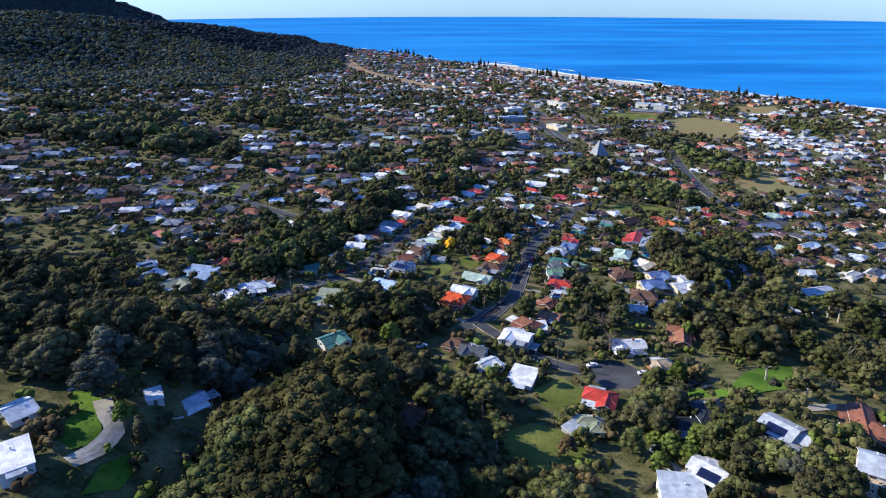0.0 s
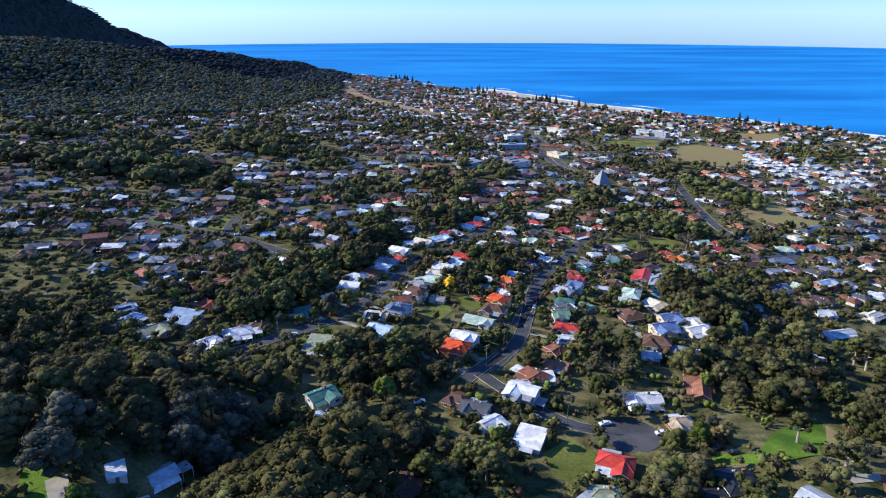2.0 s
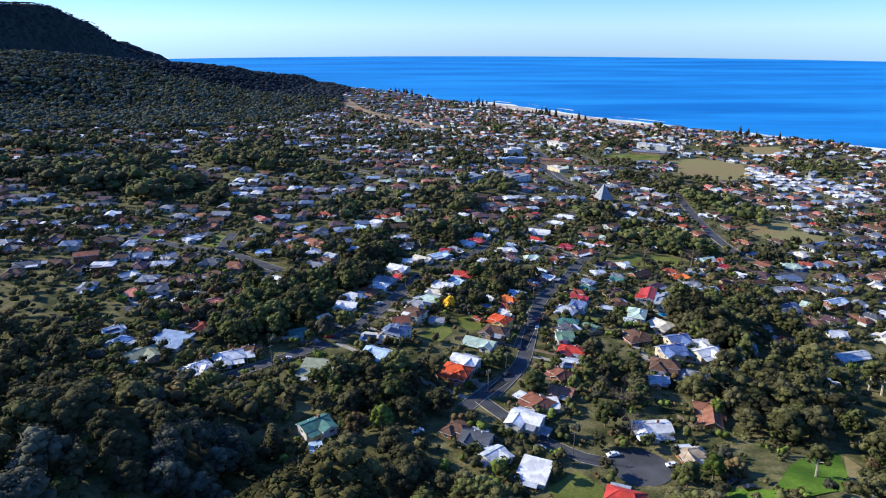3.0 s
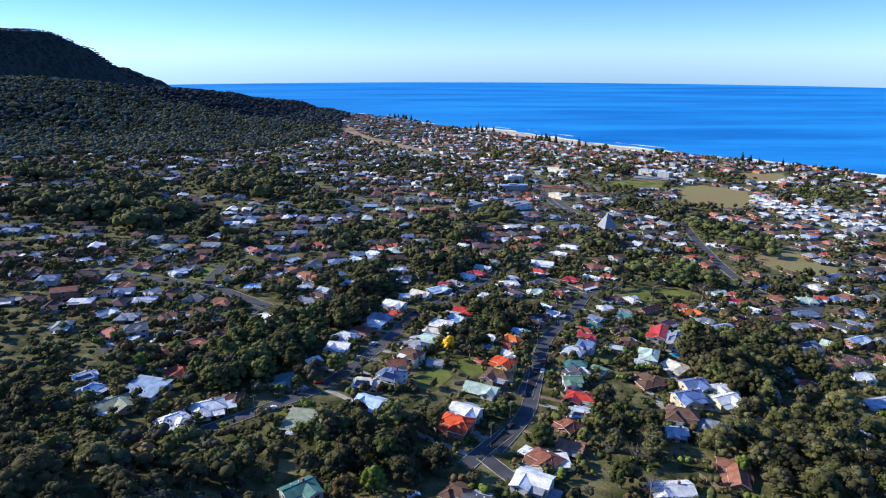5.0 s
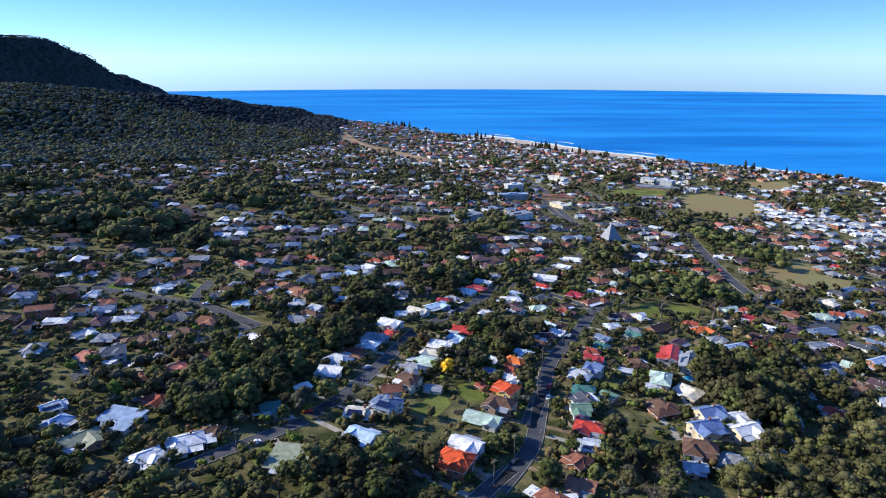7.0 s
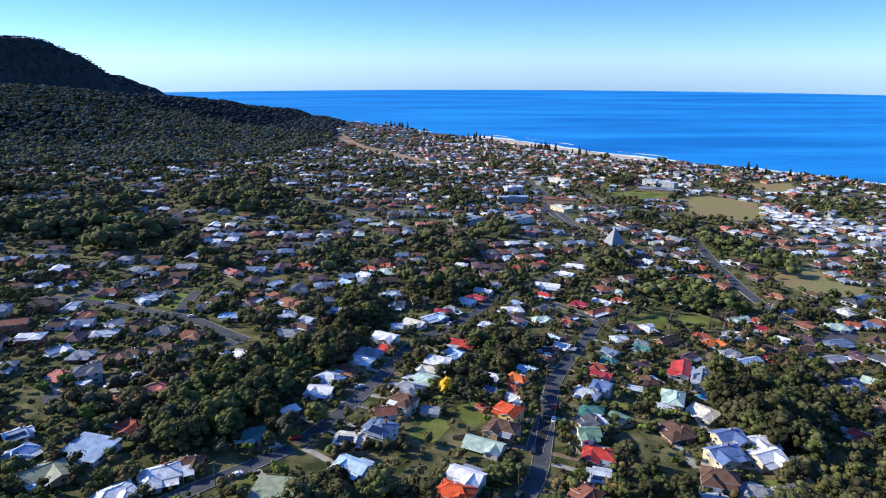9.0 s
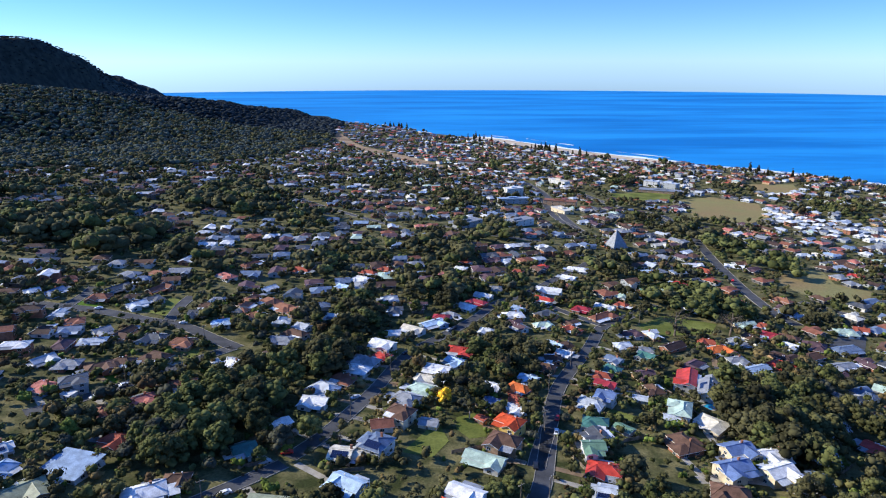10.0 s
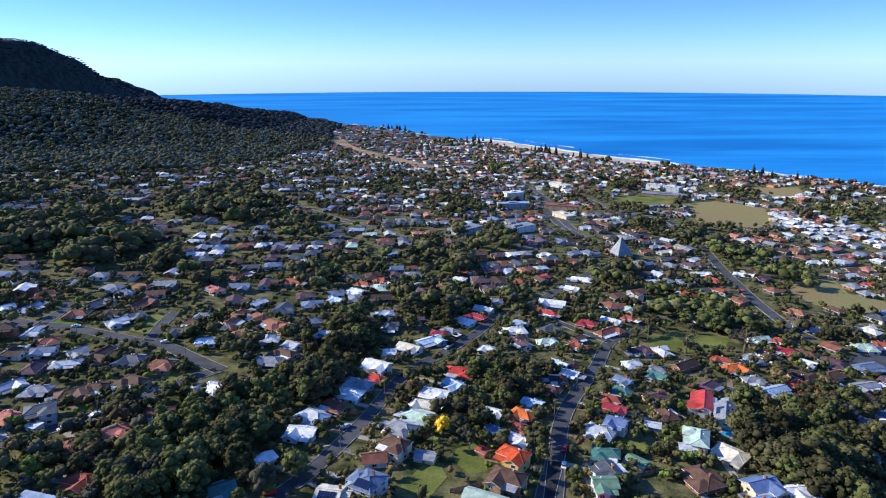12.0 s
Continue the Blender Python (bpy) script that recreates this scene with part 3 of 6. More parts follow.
    if fine:
        door_done = False
        for fl in range(floors):
            front = (90 if side > 0 else 270)
            for turn_w, length, off in ((180, L, -W / 2), (front, W, -L / 2), (front + 180, 0.6 * W, -L / 2), (0, 0.4 * L, -W / 2)) if broken else ((0, L, -W / 2), (180, L, -W / 2), (90, W, -L / 2), (270, W, -L / 2)):
                n = max(1, int(length / (5.0 if y < 330 else 7.5)))
                for i in range(n):
                    px = (i + 0.5) / n * length - length / 2 + float(r.uniform(-0.3, 0.3))
                    if broken and turn_w == 0:
                        px += side * 0.28 * L
                    elif broken and turn_w == front + 180:
                        px += -side * 0.2 * W
                    m = pose(0, 0, 0, 0, 0, turn_w) @ pose(px, off, 0, 0, 0, 180)
                    if not door_done and n > 1 and i == n // 2:
                        shared("door", DOOR, h, m @ pose(0, 0, 0.25))
                        door_done = True
                        continue
                    if y > 330:
                        shared("window", FAR_WINDOW, h, m @ pose(0, 0, 1.0 + 2.5 * fl))
                        continue
                    wdw = shared("window", WINDOW_FRAME, h, m @ pose(0, 0, 1.0 + 2.5 * fl))
                    shared("pane", PANE, wdw, Matrix())
        if r.random() < 0.3 and kind != "flat":
            shared("chimney", CHIMNEY, h, pose(L * 0.18, W * 0.2, z1 + rise * 0.8))
        for _ in range(int(r.integers(0, 3))):
            shared("roof_vent", VENT, h, pose(float(r.uniform(-L / 5, L / 5)), W * 0.17 + (0.12 * W if broken else 0), z1 + rise * 0.72))
    if solar:
        slope = pitch if kind != "flat" else 4
        for i in range(solar):
            a, b = i % 6, i // 6
            yy = -W / 2 + 1.3 + b * 1.65 * math.cos(radians(slope))
            up = (yy + W / 2 + over) * math.tan(radians(slope))
            shared("solar_panel", PANEL, h, pose((a - 2.5) * 1.0 + (shift if not broken else 0), yy, z1 + up + 0.12, slope))
    return h


# ---- roads, paths and lawns ----
road_spots = []


def smooth_line(pts, step=5.0):
    p = np.array(pts, float)
    out = []
    for i in range(len(p) - 1):
        a, b, c, d = p[max(i - 1, 0)], p[i], p[i + 1], p[min(i + 2, len(p) - 1)]
        n = max(2, int(np.linalg.norm(c - b) / step))
        for t in np.arange(n) / n:
            out.append(0.5 * (2 * b + (c - a) * t + (2 * a - 5 * b + 4 * c - d) * t ** 2 + (3 * b - a - 3 * c + d) * t ** 3))
    return np.array(out + [p[-1]])


def ribbon(p, side, half):
    t = np.gradient(p, axis=0)
    t /= np.linalg.norm(t, axis=1)[:, None] + 1e-9
    nrm = np.stack([t[:, 1], -t[:, 0]], 1)
    return p + nrm * side * half


def road(pts, width=7.0, mat=None, lift=0.14, kerb=True, name="road", label="grey asphalt suburban street between gardens"):
    p = smooth_line(pts)
    sides = [ribbon(p, s, width / 2) for s in (-1, -0.33, 0.33, 1)]
    v, f = [], []
    for i in range(len(p)):
        v += [(q[i][0], q[i][1], gz(*q[i]) + lift) for q in sides]
        if i:
            k = 4 * i
            f += [(k - 4 + j, k - 3 + j, k + 1 + j, k + j) for j in range(3)]
    ob = tagged(mesh_object(name, v, f, mat or ASPHALT), label, name, kind="structure")
    road_spots.extend((q[0], q[1], width / 2) for q in p)
    if kerb:
        for s in (-1, 1):
            a, b = ribbon(p, s, width / 2), ribbon(p, s, width / 2 + 0.2)
            v, f = [], []
            for i in range(len(p)):
                za, zb = gz(*a[i]) + lift, gz(*b[i]) + lift
                v += [(*a[i], za - 0.1), (*a[i], za + 0.13), (*b[i], zb + 0.13), (*b[i], zb - 0.3)]
                if i:
                    k = 4 * i
                    f += [(k - 4 + j, k - 3 + j, k + 1 + j, k + j) for j in range(3)]
            tagged(mesh_object("kerb", v, f, CONCRETE), "pale concrete kerb along the street", "kerb", kind="structure")
    return ob


def patch(pts, mat, name, label, lift=0.07, step=4.0, round_off=False):
    """A sheet with that outline, laid on the land."""
    bm = bmesh.new()
    vs = [bm.verts.new((x, y, 0)) for x, y in (smooth_line(list(pts) + [pts[0]], 6)[:-1] if round_off else pts)]
    face = bm.faces.new(vs)
    xs, ys = [v.co.x for v in vs], [v.co.y for v in vs]
    for axis, lo, hi in ((0, min(xs), max(xs)), (1, min(ys), max(ys))):
        for c in np.arange(lo + step, hi, max(step, (hi - lo) / 24)):
            co, no = ((c, 0, 0), (1, 0, 0)) if axis == 0 else ((0, c, 0), (0, 1, 0))
            bmesh.ops.bisect_plane(bm, geom=bm.verts[:] + bm.edges[:] + bm.faces[:], plane_co=co, plane_no=no)
    for v in bm.verts:
        v.co.z = gz(v.co.x, v.co.y) + lift
    bmesh.ops.recalc_face_normals(bm, faces=bm.faces)
    if sum(f.normal.z for f in bm.faces) < 0:
        bmesh.ops.reverse_faces(bm, faces=bm.faces)
    me = bpy.data.meshes.new(name)
    bm.to_mesh(me)
    bm.free()
    me.materials.append(mat)
    patches.append((min(xs), max(xs), min(ys), max(ys), [(x, y) for x, y in pts]))
    return tagged(new(name, me), label, name, kind="structure")


patches = []


def inside(x, y, poly):
    c = False
    for (x0, y0), (x1, y1) in zip(poly, poly[1:] + poly[:1]):
        if (y0 > y) != (y1 > y) and x < (x1 - x0) * (y - y0) / (y1 - y0) + x0:
            c = not c
    return c


# ---- cars, poles, fences ----
CAR_PAINT = {k: material("car_" + k, c, 0.3, 0, 0.5, 0.05, 3, spec=0.5) for k, c in (("white", (0.75, 0.75, 0.75)), ("silver", (0.4, 0.42, 0.45)), ("black", (0.02, 0.02, 0.025)), ("red", (0.55, 0.02, 0.02)), ("blue", (0.04, 0.09, 0.3)))}


def car_parts():
    prof = [(-2.2, 0.35), (-2.2, 0.85), (-1.3, 0.98), (-0.7, 1.45), (0.9, 1.45), (1.6, 0.98), (2.2, 0.9), (2.2, 0.35)]
    n = len(prof)
    v = [(x, s * (0.86 if z < 1.2 else 0.68), z) for s in (-1, 1) for x, z in prof]
    f = [tuple(range(n)), tuple(range(2 * n - 1, n - 1, -1))] + [(i, n + i, n + (i + 1) % n, (i + 1) % n) for i in range(n)]
    glass = [(x, s * 0.80 * k, z) for s in (-1, 1) for x, z, k in ((-1.22, 1.02, 1.03), (-0.72, 1.40, 0.9), (0.9, 1.40, 0.9), (1.5, 1.02, 1.03))]
    gf = [(0, 1, 2, 3), (7, 6, 5, 4)]
    wheel = limb((0, -0.1, 0), (0, 0.1, 0), 0.32, 0.32, 12)
    wf = wheel[1] + [tuple(range(11, -1, -1))]
    return (v, f), (glass, gf), (wheel[0], wf)


CAR = car_parts()
CAR_BODY = {k: mesh_only("car_body", *CAR[0], m) for k, m in CAR_PAINT.items()}
CAR_GLASS, WHEEL = mesh_only("car_window", *CAR[1], GLASS), mesh_only("wheel", *CAR[2], TYRE)
WIND = mesh_only("windscreen", [(-1.32, -0.72, 1.01), (-1.32, 0.72, 1.01), (-0.75, 0.62, 1.44), (-0.75, -0.62, 1.44)], [(0, 1, 2, 3)], GLASS)


def car(x, y, turn, paint="white", lift=0.15):
    c = thing("car", pose(x, y, gz(x, y) + lift, 0, 0, turn), f"{paint} car parked on the street", "car", "parked cars")
    body = shared("body", CAR_BODY[paint], c, Matrix())
    shared("side_window", CAR_GLASS, body, Matrix())
    shared("windscreen", WIND, body, Matrix())
    for a in (-1.4, 1.4):
        for b in (-0.8, 0.8):
            shared("wheel", WHEEL, c, pose(a, b, 0.32))


POLE = mesh_only("pole", *limb((0, 0, -0.8), (0, 0, 10.5), 0.17, 0.12, 8), TIMBER)
ARM = mesh_only("crossarm", *boxes([(-1.2, 1.2, -0.06, 0.06, 9.6, 9.75)]), TIMBER)
CAP = mesh_only("insulator", *limb((0, 0, 9.75), (0, 0, 9.95), 0.07, 0.05), TRIM)


def pole(x, y, turn=0):
    p = thing("power_pole", pose(x, y, gz(x, y), 0, 0, turn), "weathered timber power pole with a crossarm beside the street", "power pole", "street power poles")
    shared("pole", POLE, p, Matrix())
    arm = shared("crossarm", ARM, p, Matrix())
    for a in (-1.1, -0.4, 0.4, 1.1):
        shared("insulator", CAP, arm, pose(a, 0, 0))


PALING = mesh_only("paling", *box(-0.9, 0.9, -0.02, 0.02, 0.05, 1.65), TIMBER)
POST = mesh_only("post", *box(-0.05, 0.05, -0.05, 0.05, -0.4, 1.7), TIMBER)


def fence(x0, y0, x1, y1):
    n = max(1, int(math.hypot(x1 - x0, y1 - y0) / 1.8))
    turn = math.degrees(math.atan2(y1 - y0, x1 - x0))
    fz = thing("fence", pose(x0, y0, gz(x0, y0), 0, 0, turn), "weathered timber paling fence round a yard", "fence", "yard fences")
    for i in range(n):
        a = math.radians(turn)
        xx, yy = x0 + math.cos(a) * (i * 1.8 + 0.9), y0 + math.sin(a) * (i * 1.8 + 0.9)
        dz = gz(xx, yy) - gz(x0, y0)
        shared("panel", PALING, fz, pose(i * 1.8 + 0.9, 0, dz))
        shared("post", POST, fz, pose(i * 1.8, 0.04, dz))


def pool(x, y, a, b, turn=0):
    p = thing("swimming_pool", pose(x, y, gz(x, y), 0, 0, turn), "bright blue backyard swimming pool with pale paving", "swimming pool", "backyard pools")
    mesh_object("paving", *boxes([(-a - 1, a + 1, -b - 1, -b, -0.3, 0.12), (-a - 1, a + 1, b, b + 1, -0.3, 0.12), (-a - 1, -a, -b, b, -0.3, 0.12), (a, a + 1, -b, b, -0.3, 0.12)]), CONCRETE, p)
    mesh_object("water", *box(-a, a, -b, b, -0.3, 0.08), POOL, p)
    house_spots.append((x, y, 3))


# ---- streets and driveways ----
road([(25.7, 274.9), (17.0, 263.1), (8.9, 250.4)], 6.0)
road([(19.8, 261.8), (27.7, 275.7), (35.8, 292.7), (40.8, 311.7), (46.5, 336.6)], 6.4)
road([(36.7, 307.6), (39.6, 317.9), (48.0, 343.7), (52.4, 361.6), (59.4, 381.3), (71.6, 406.0), (84.4, 430.5), (92.3, 449.1), (100.3, 465.3), (117.1, 481.5), (148.0, 517.3)], 6.4)
road([(15.4, 257.0), (25.6, 242.9), (38.1, 228.5), (49.4, 220.7), (57.0, 219.0)], 6.0)
patch([(67.0 + 11.0 * math.cos(a), 217.0 + 11.0 * math.sin(a)) for a in np.arange(12) * 0.5236], ASPHALT, "turning_circle", "asphalt turning circle at the end of the street", 0.16, round_off=True)
road([(-87.1, 263.7), (-77.2, 274.8), (-66.0, 286.6), (-52.9, 301.1)], 6.0)
road([(-51.7, 305.0), (-42.9, 320.9), (-35.0, 340.5), (-26.7, 363.5), (-19.3, 389.8), (-11.9, 409.3), (7.1, 439.0), (23.6, 466.7), (39.4, 498.5), (60.0, 521.0), (88.3, 564.5)], 6.0)
road([(-156.7, 325.8), (-145.6, 336.6), (-135.8, 348.8), (-125.2, 363.2), (-115.3, 378.0), (-107.0, 391.7), (-99.9, 400.8)], 6.0)
road([(-236.8, 450.6), (-215.8, 445.3), (-187.4, 441.4), (-153.5, 430.5), (-134.6, 425.7), (-115.8, 412.5), (-98.4, 400.3)], 8)
road([(-144.3, 430.4), (-147.8, 458.6), (-147.7, 475.9)], 6.0)
road([(-206.0, 443.5), (-207.4, 467.1), (-209.8, 482.1)], 6.0)
road([(271.0, 758.4), (252.9, 675.2), (239.6, 602.5), (232.6, 552.5), (229.7, 509.6), (233.3, 490.3)], 9)
road([(265.5, 546.0), (278.5, 528.4), (293.3, 511.5)], 8)
road([(101.2, 466.3), (85.5, 484.1), (68.6, 505.7)], 6.0)
road([(144.9, 410.1), (151.3, 405.9), (151.3, 391.9)], 6.0)
road([(6.4, 748.6), (48.8, 715.7), (100.1, 701.2)], 8)
road([(-255.1, 1007.7), (-165.8, 877.4), (-100.9, 796.1), (-37.1, 728.5)], 8)
road([(154.0, 752.7), (172.8, 697.6), (130.0, 628.3), (88.3, 564.5)], 6.0)
road([(147.6, 996.0), (138.8, 841.3), (154.0, 752.7)], 8)
road([(208.4, 1062.2), (244.2, 951.3), (282.6, 891.1), (271.0, 758.4)], 8)
road([(94.9, 305.2), (108.5, 306.8), (122.2, 305.6), (130.3, 300.2), (144.1, 300.0)], 5, CONCRETE, 0.11, False, "driveway", "pale concrete driveway beside lawns")
road([(-98.3, 156.9), (-92.9, 149.2), (-89.0, 144.2), (-89.7, 135.3), (-93.0, 129.3)], 5, CONCRETE, 0.11, False, "driveway", "pale concrete driveway beside lawns")
road([(64.5, 168.8), (70.5, 160.0), (74.4, 151.5)], 4, CONCRETE, 0.11, False, "driveway", "pale concrete driveway beside lawns")
road([(46.5, 335.6), (55.4, 332.7), (58.6, 330.0)], 4, CONCRETE, 0.11, False, "driveway", "pale concrete driveway beside lawns")
road([(120.3, 178.9), (131.0, 181.2), (133.7, 179.3)], 4, CONCRETE, 0.11, False, "driveway", "pale concrete driveway beside lawns")
road([(146.7, 1161.8), (158.9, 1040.5), (149.0, 844.2), (151.0, 765.3)], 9)
road([(217.1, 1063.8), (240.1, 963.6), (267.4, 887.0), (280.2, 846.6)], 8)

road([(-103.5, 168.5), (-107.0, 164.0), (-110.0, 160.5)], 1.6, CONCRETE, 0.12, False, "garden_path", "pale concrete garden path across a lawn")

# ---- lawns, fields, paved yards ----
patch([(102.9, 198.0), (116.7, 214.3), (133.7, 229.4), (142.7, 228.8), (125.2, 195.4), (109.3, 190.9)], LUSH, "lawn", "bright green watered lawn")
patch([(143.1, 227.3), (140.1, 203.9), (125.4, 184.5), (118.8, 186.7)], DRY, "field", "dry yellowish grass field")
patch([(86.6, 202.5), (102.4, 197.0), (99.7, 190.6), (85.3, 198.5)], LUSH, "lawn", "bright green watered lawn")
patch([(17.6, 173.8), (29.8, 181.9), (47.6, 175.0), (46.0, 167.4), (38.4, 155.8), (26.5, 156.2), (20.5, 165.2)], LAWN, "lawn", "mown green grass yard")
patch([(33.6, 203.1), (44.8, 213.2), (51.9, 205.0), (49.1, 191.6), (42.3, 187.5), (35.1, 192.0)], LAWN, "lawn", "mown green grass yard")
patch([(-108.6, 161.9), (-100.8, 162.7), (-97.3, 155.6), (-101.5, 151.4), (-106.3, 154.6)], LUSH, "lawn", "bright green watered lawn")
patch([(-102.8, 146.7), (-99.2, 154.5), (-92.1, 144.1), (-90.7, 137.4), (-95.2, 133.9), (-100.4, 138.1)], LUSH, "lawn", "bright green watered lawn")
patch([(-86.3, 130.6), (-81.9, 140.5), (-79.2, 140.3), (-80.1, 126.4), (-85.9, 120.5)], LUSH, "lawn", "bright green watered lawn")
patch([(-25.3, 187.7), (-20.1, 184.7), (-17.7, 178.3), (-23.2, 181.1)], LAWN, "lawn", "mown green grass yard")
patch([(-56.0, 248.3), (-44.9, 247.1), (-46.0, 238.9), (-54.5, 240.4)], DRY, "field", "dry yellowish grass field")
patch([(8.7, 341.9), (16.6, 346.8), (22.5, 339.2), (19.9, 327.6), (13.3, 325.3), (8.4, 332.1)], LAWN, "lawn", "mown green grass yard")
patch([(72.3, 352.4), (77.1, 357.3), (86.8, 351.7), (83.1, 347.1)], LAWN, "lawn", "mown green grass yard")
patch([(-208.1, 457.4), (-200.3, 465.5), (-189.8, 451.4), (-190.5, 444.3), (-199.8, 445.4)], LUSH, "lawn", "bright green watered lawn")
patch([(-155.9, 333.6), (-149.5, 336.2), (-147.9, 330.5), (-150.1, 324.6)], LUSH, "lawn", "bright green watered lawn")
patch([(-149.3, 365.9), (-140.0, 365.5), (-135.8, 355.2), (-142.5, 355.4)], LUSH, "lawn", "bright green watered lawn")
patch([(-113.0, 378.3), (-123.2, 391.4), (-120.1, 396.2), (-114.3, 394.4)], LAWN, "lawn", "mown green grass yard")
patch([(122.1, 470.4), (146.7, 493.0), (177.6, 483.5), (165.6, 463.9), (129.7, 454.5)], LAWN, "lawn", "mown green grass yard")
patch([(287.2, 620.1), (344.8, 657.6), (326.4, 604.5), (344.8, 586.3), (319.3, 549.3), (277.7, 567.1), (275.8, 594.7)], DRY, "field", "dry yellowish grass field")
patch([(-2.9, 331.1), (1.2, 337.2), (5.2, 322.8), (-0.7, 310.7), (-12.1, 312.9)], LAWN, "lawn", "mown green grass yard")
patch([(-176.8, 449.2), (-148.7, 439.3), (-151.3, 467.4), (-159.1, 470.9), (-157.6, 446.3)], LAWN, "lawn", "mown green grass yard")
patch([(-133.9, 431.2), (-104.2, 410.0), (-96.1, 401.3), (-111.9, 409.0)], LAWN, "lawn", "mown green grass yard")
patch([(121.1, 297.9), (126.1, 296.3), (117.1, 277.4), (108.4, 274.7)], LAWN, "lawn", "mown green grass yard")
patch([(-67.1, 275.1), (-62.1, 283.7), (-59.7, 277.9), (-63.2, 268.0)], LAWN, "lawn", "mown green grass yard")
patch([(260.6, 1070.1), (370.8, 1095.0), (335.2, 1005.6), (253.2, 1011.9)], LAWN, "lawn", "mown green grass yard")
patch([(349.0, 1023.7), (404.8, 1051.4), (456.4, 1004.1), (423.3, 907.6), (385.5, 873.7), (319.8, 879.8)], DRY, "field", "dry yellowish grass field")
patch([(500.2, 1160.1), (586.7, 1157.9), (567.1, 1097.4), (513.0, 1068.1)], DRY, "field", "dry yellowish grass field")
patch([(-274.2, 1892.5), (-171.3, 1647.2), (-46.4, 1461.9), (60.3, 1263.6), (49.0, 1233.0), (-55.3, 1398.1), (-175.0, 1567.0), (-266.4, 1793.7)], DIRT, "railway_cutting", "bare brown earth strip of the railway")
patch([(233.7, 457.2), (263.2, 487.3), (285.5, 500.3), (240.9, 435.5), (229.9, 441.3)], ASPHALT, "car_park", "grey asphalt car park")

# ---- houses and sheds ----
house(120.7, 387.0, -113.4, 17.2, 9.6, "gable", "red", "white", floors=2)
house(128.4, 378.2, -115.0, 21.3, 8.7, "gable", "grey", "white", floors=2, solar=8)
house(140.3, 375.6, 29.6, 9.3, 7.7, "flat", "white", "white")
house(105.2, 353.1, -113.2, 13.3, 9.6, "hip", "palegreen", "white", floors=2)
house(101.6, 348.1, -15.3, 8.5, 4.9, "gable", "lightgrey", "grey")
house(115.5, 344.9, -47.4, 12.1, 11.5, "hip", "cream", "cream", wing=1)
house(96.6, 327.1, -71.8, 13.0, 11.5, "hip", "brown", "brick", wing=1)
house(156.9, 431.4, 18.9, 13.9, 11.0, "hip", "orange", "yellow", wing=1)
house(160.8, 418.0, 7.4, 9.5, 8.7, "hip", "grey", "white")
house(165.6, 406.3, 20.2, 15.4, 9.6, "gable", "bluegrey", "white")
house(182.6, 415.5, -62.2, 10.2, 9.6, "hip", "red", "cream")
house(110.7, 416.5, -42.1, 8.7, 8.7, "gable", "teal", "grey")
house(12.3, 408.3, -18.3, 14.0, 10.6, "hip", "red", "brick", wing=1)
house(8.5, 393.9, -48.1, 9.2, 8.7, "gable", "lightblue", "white")
house(36.8, 367.6, -39.3, 10.2, 9.6, "hip", "orange", "brick")
house(24.9, 368.2, -28.3, 8.0, 7.7, "gable", "white", "white")
house(33.2, 356.6, -35.1, 8.8, 8.7, "hip", "redtile", "brick")
house(25.0, 353.4, -37.0, 8.0, 5.8, "gable", "blue", "white")
house(32.9, 347.0, -34.7, 8.9, 7.7, "gable", "white", "white", wing=1)
house(28.9, 332.0, -35.5, 10.7, 9.6, "hip", "orangered", "yellow", floors=2)
house(18.9, 339.1, -40.6, 4.6, 4.0, "gable", "redtile", "brick", shed=True)
house(25.3, 316.8, -27.9, 11.6, 11.0, "hip", "brown", "tan", floors=2)
house(17.3, 307.3, -26.9, 14.7, 8.7, "gable", "palegreen", "white")
house(43.1, 379.3, -34.3, 8.8, 7.7, "gable", "lightblue", "white")
house(53.4, 393.6, -32.7, 9.3, 8.7, "hip", "brown", "brick")
house(59.8, 405.5, -1.9, 8.0, 7.7, "hip", "darkbrown", "brick")
house(66.8, 413.6, -31.6, 8.0, 7.7, "gable", "white", "white")
house(91.3, 409.0, -47.8, 8.4, 7.7, "gable", "slate", "white")
house(87.0, 396.5, -44.6, 8.0, 7.7, "hip", "teal", "white")
house(80.5, 387.0, -26.8, 8.0, 7.7, "hip", "redtile", "brick")
house(79.3, 378.1, -30.7, 9.5, 7.7, "gable", "crimson", "white")
house(75.0, 360.8, -33.1, 8.0, 8.7, "gable", "blue", "white", floors=2)
house(67.4, 357.0, -33.8, 11.2, 10.6, "hip", "lightgrey", "white", wing=1)
house(65.8, 340.1, -16.1, 9.9, 8.7, "hip", "teal", "grey")
house(61.7, 325.4, -75.0, 8.0, 9.6, "gable", "darkgrey", "white", floors=2)
house(59.5, 315.7, -0.1, 8.0, 9.6, "gable", "green", "white", floors=2)
house(60.4, 304.3, -19.4, 11.8, 11.0, "hip", "red", "brick")
house(57.1, 291.3, -16.8, 8.0, 8.7, "gable", "lightgrey", "white", solar=6)
house(77.0, 337.6, -46.3, 7.9, 4.9, "gable", "green", "grey", shed=True)
house(92.5, 366.3, -19.7, 6.7, 4.9, "gable", "lightgrey", "grey", shed=True)
house(100.4, 375.3, -75.0, 9.4, 8.7, "hip", "brown", "brick")
house(-22.2, 311.9, -29.3, 11.2, 10.6, "hip", "slate", "white", floors=2, solar=12)
house(-20.9, 329.4, 10.1, 8.3, 6.8, "gable", "rbrown", "white")
house(-14.4, 335.2, -30.5, 10.2, 9.6, "hip", "brown", "cream", floors=2)
house(-13.2, 351.2, -30.4, 11.2, 10.6, "hip", "grey", "white")
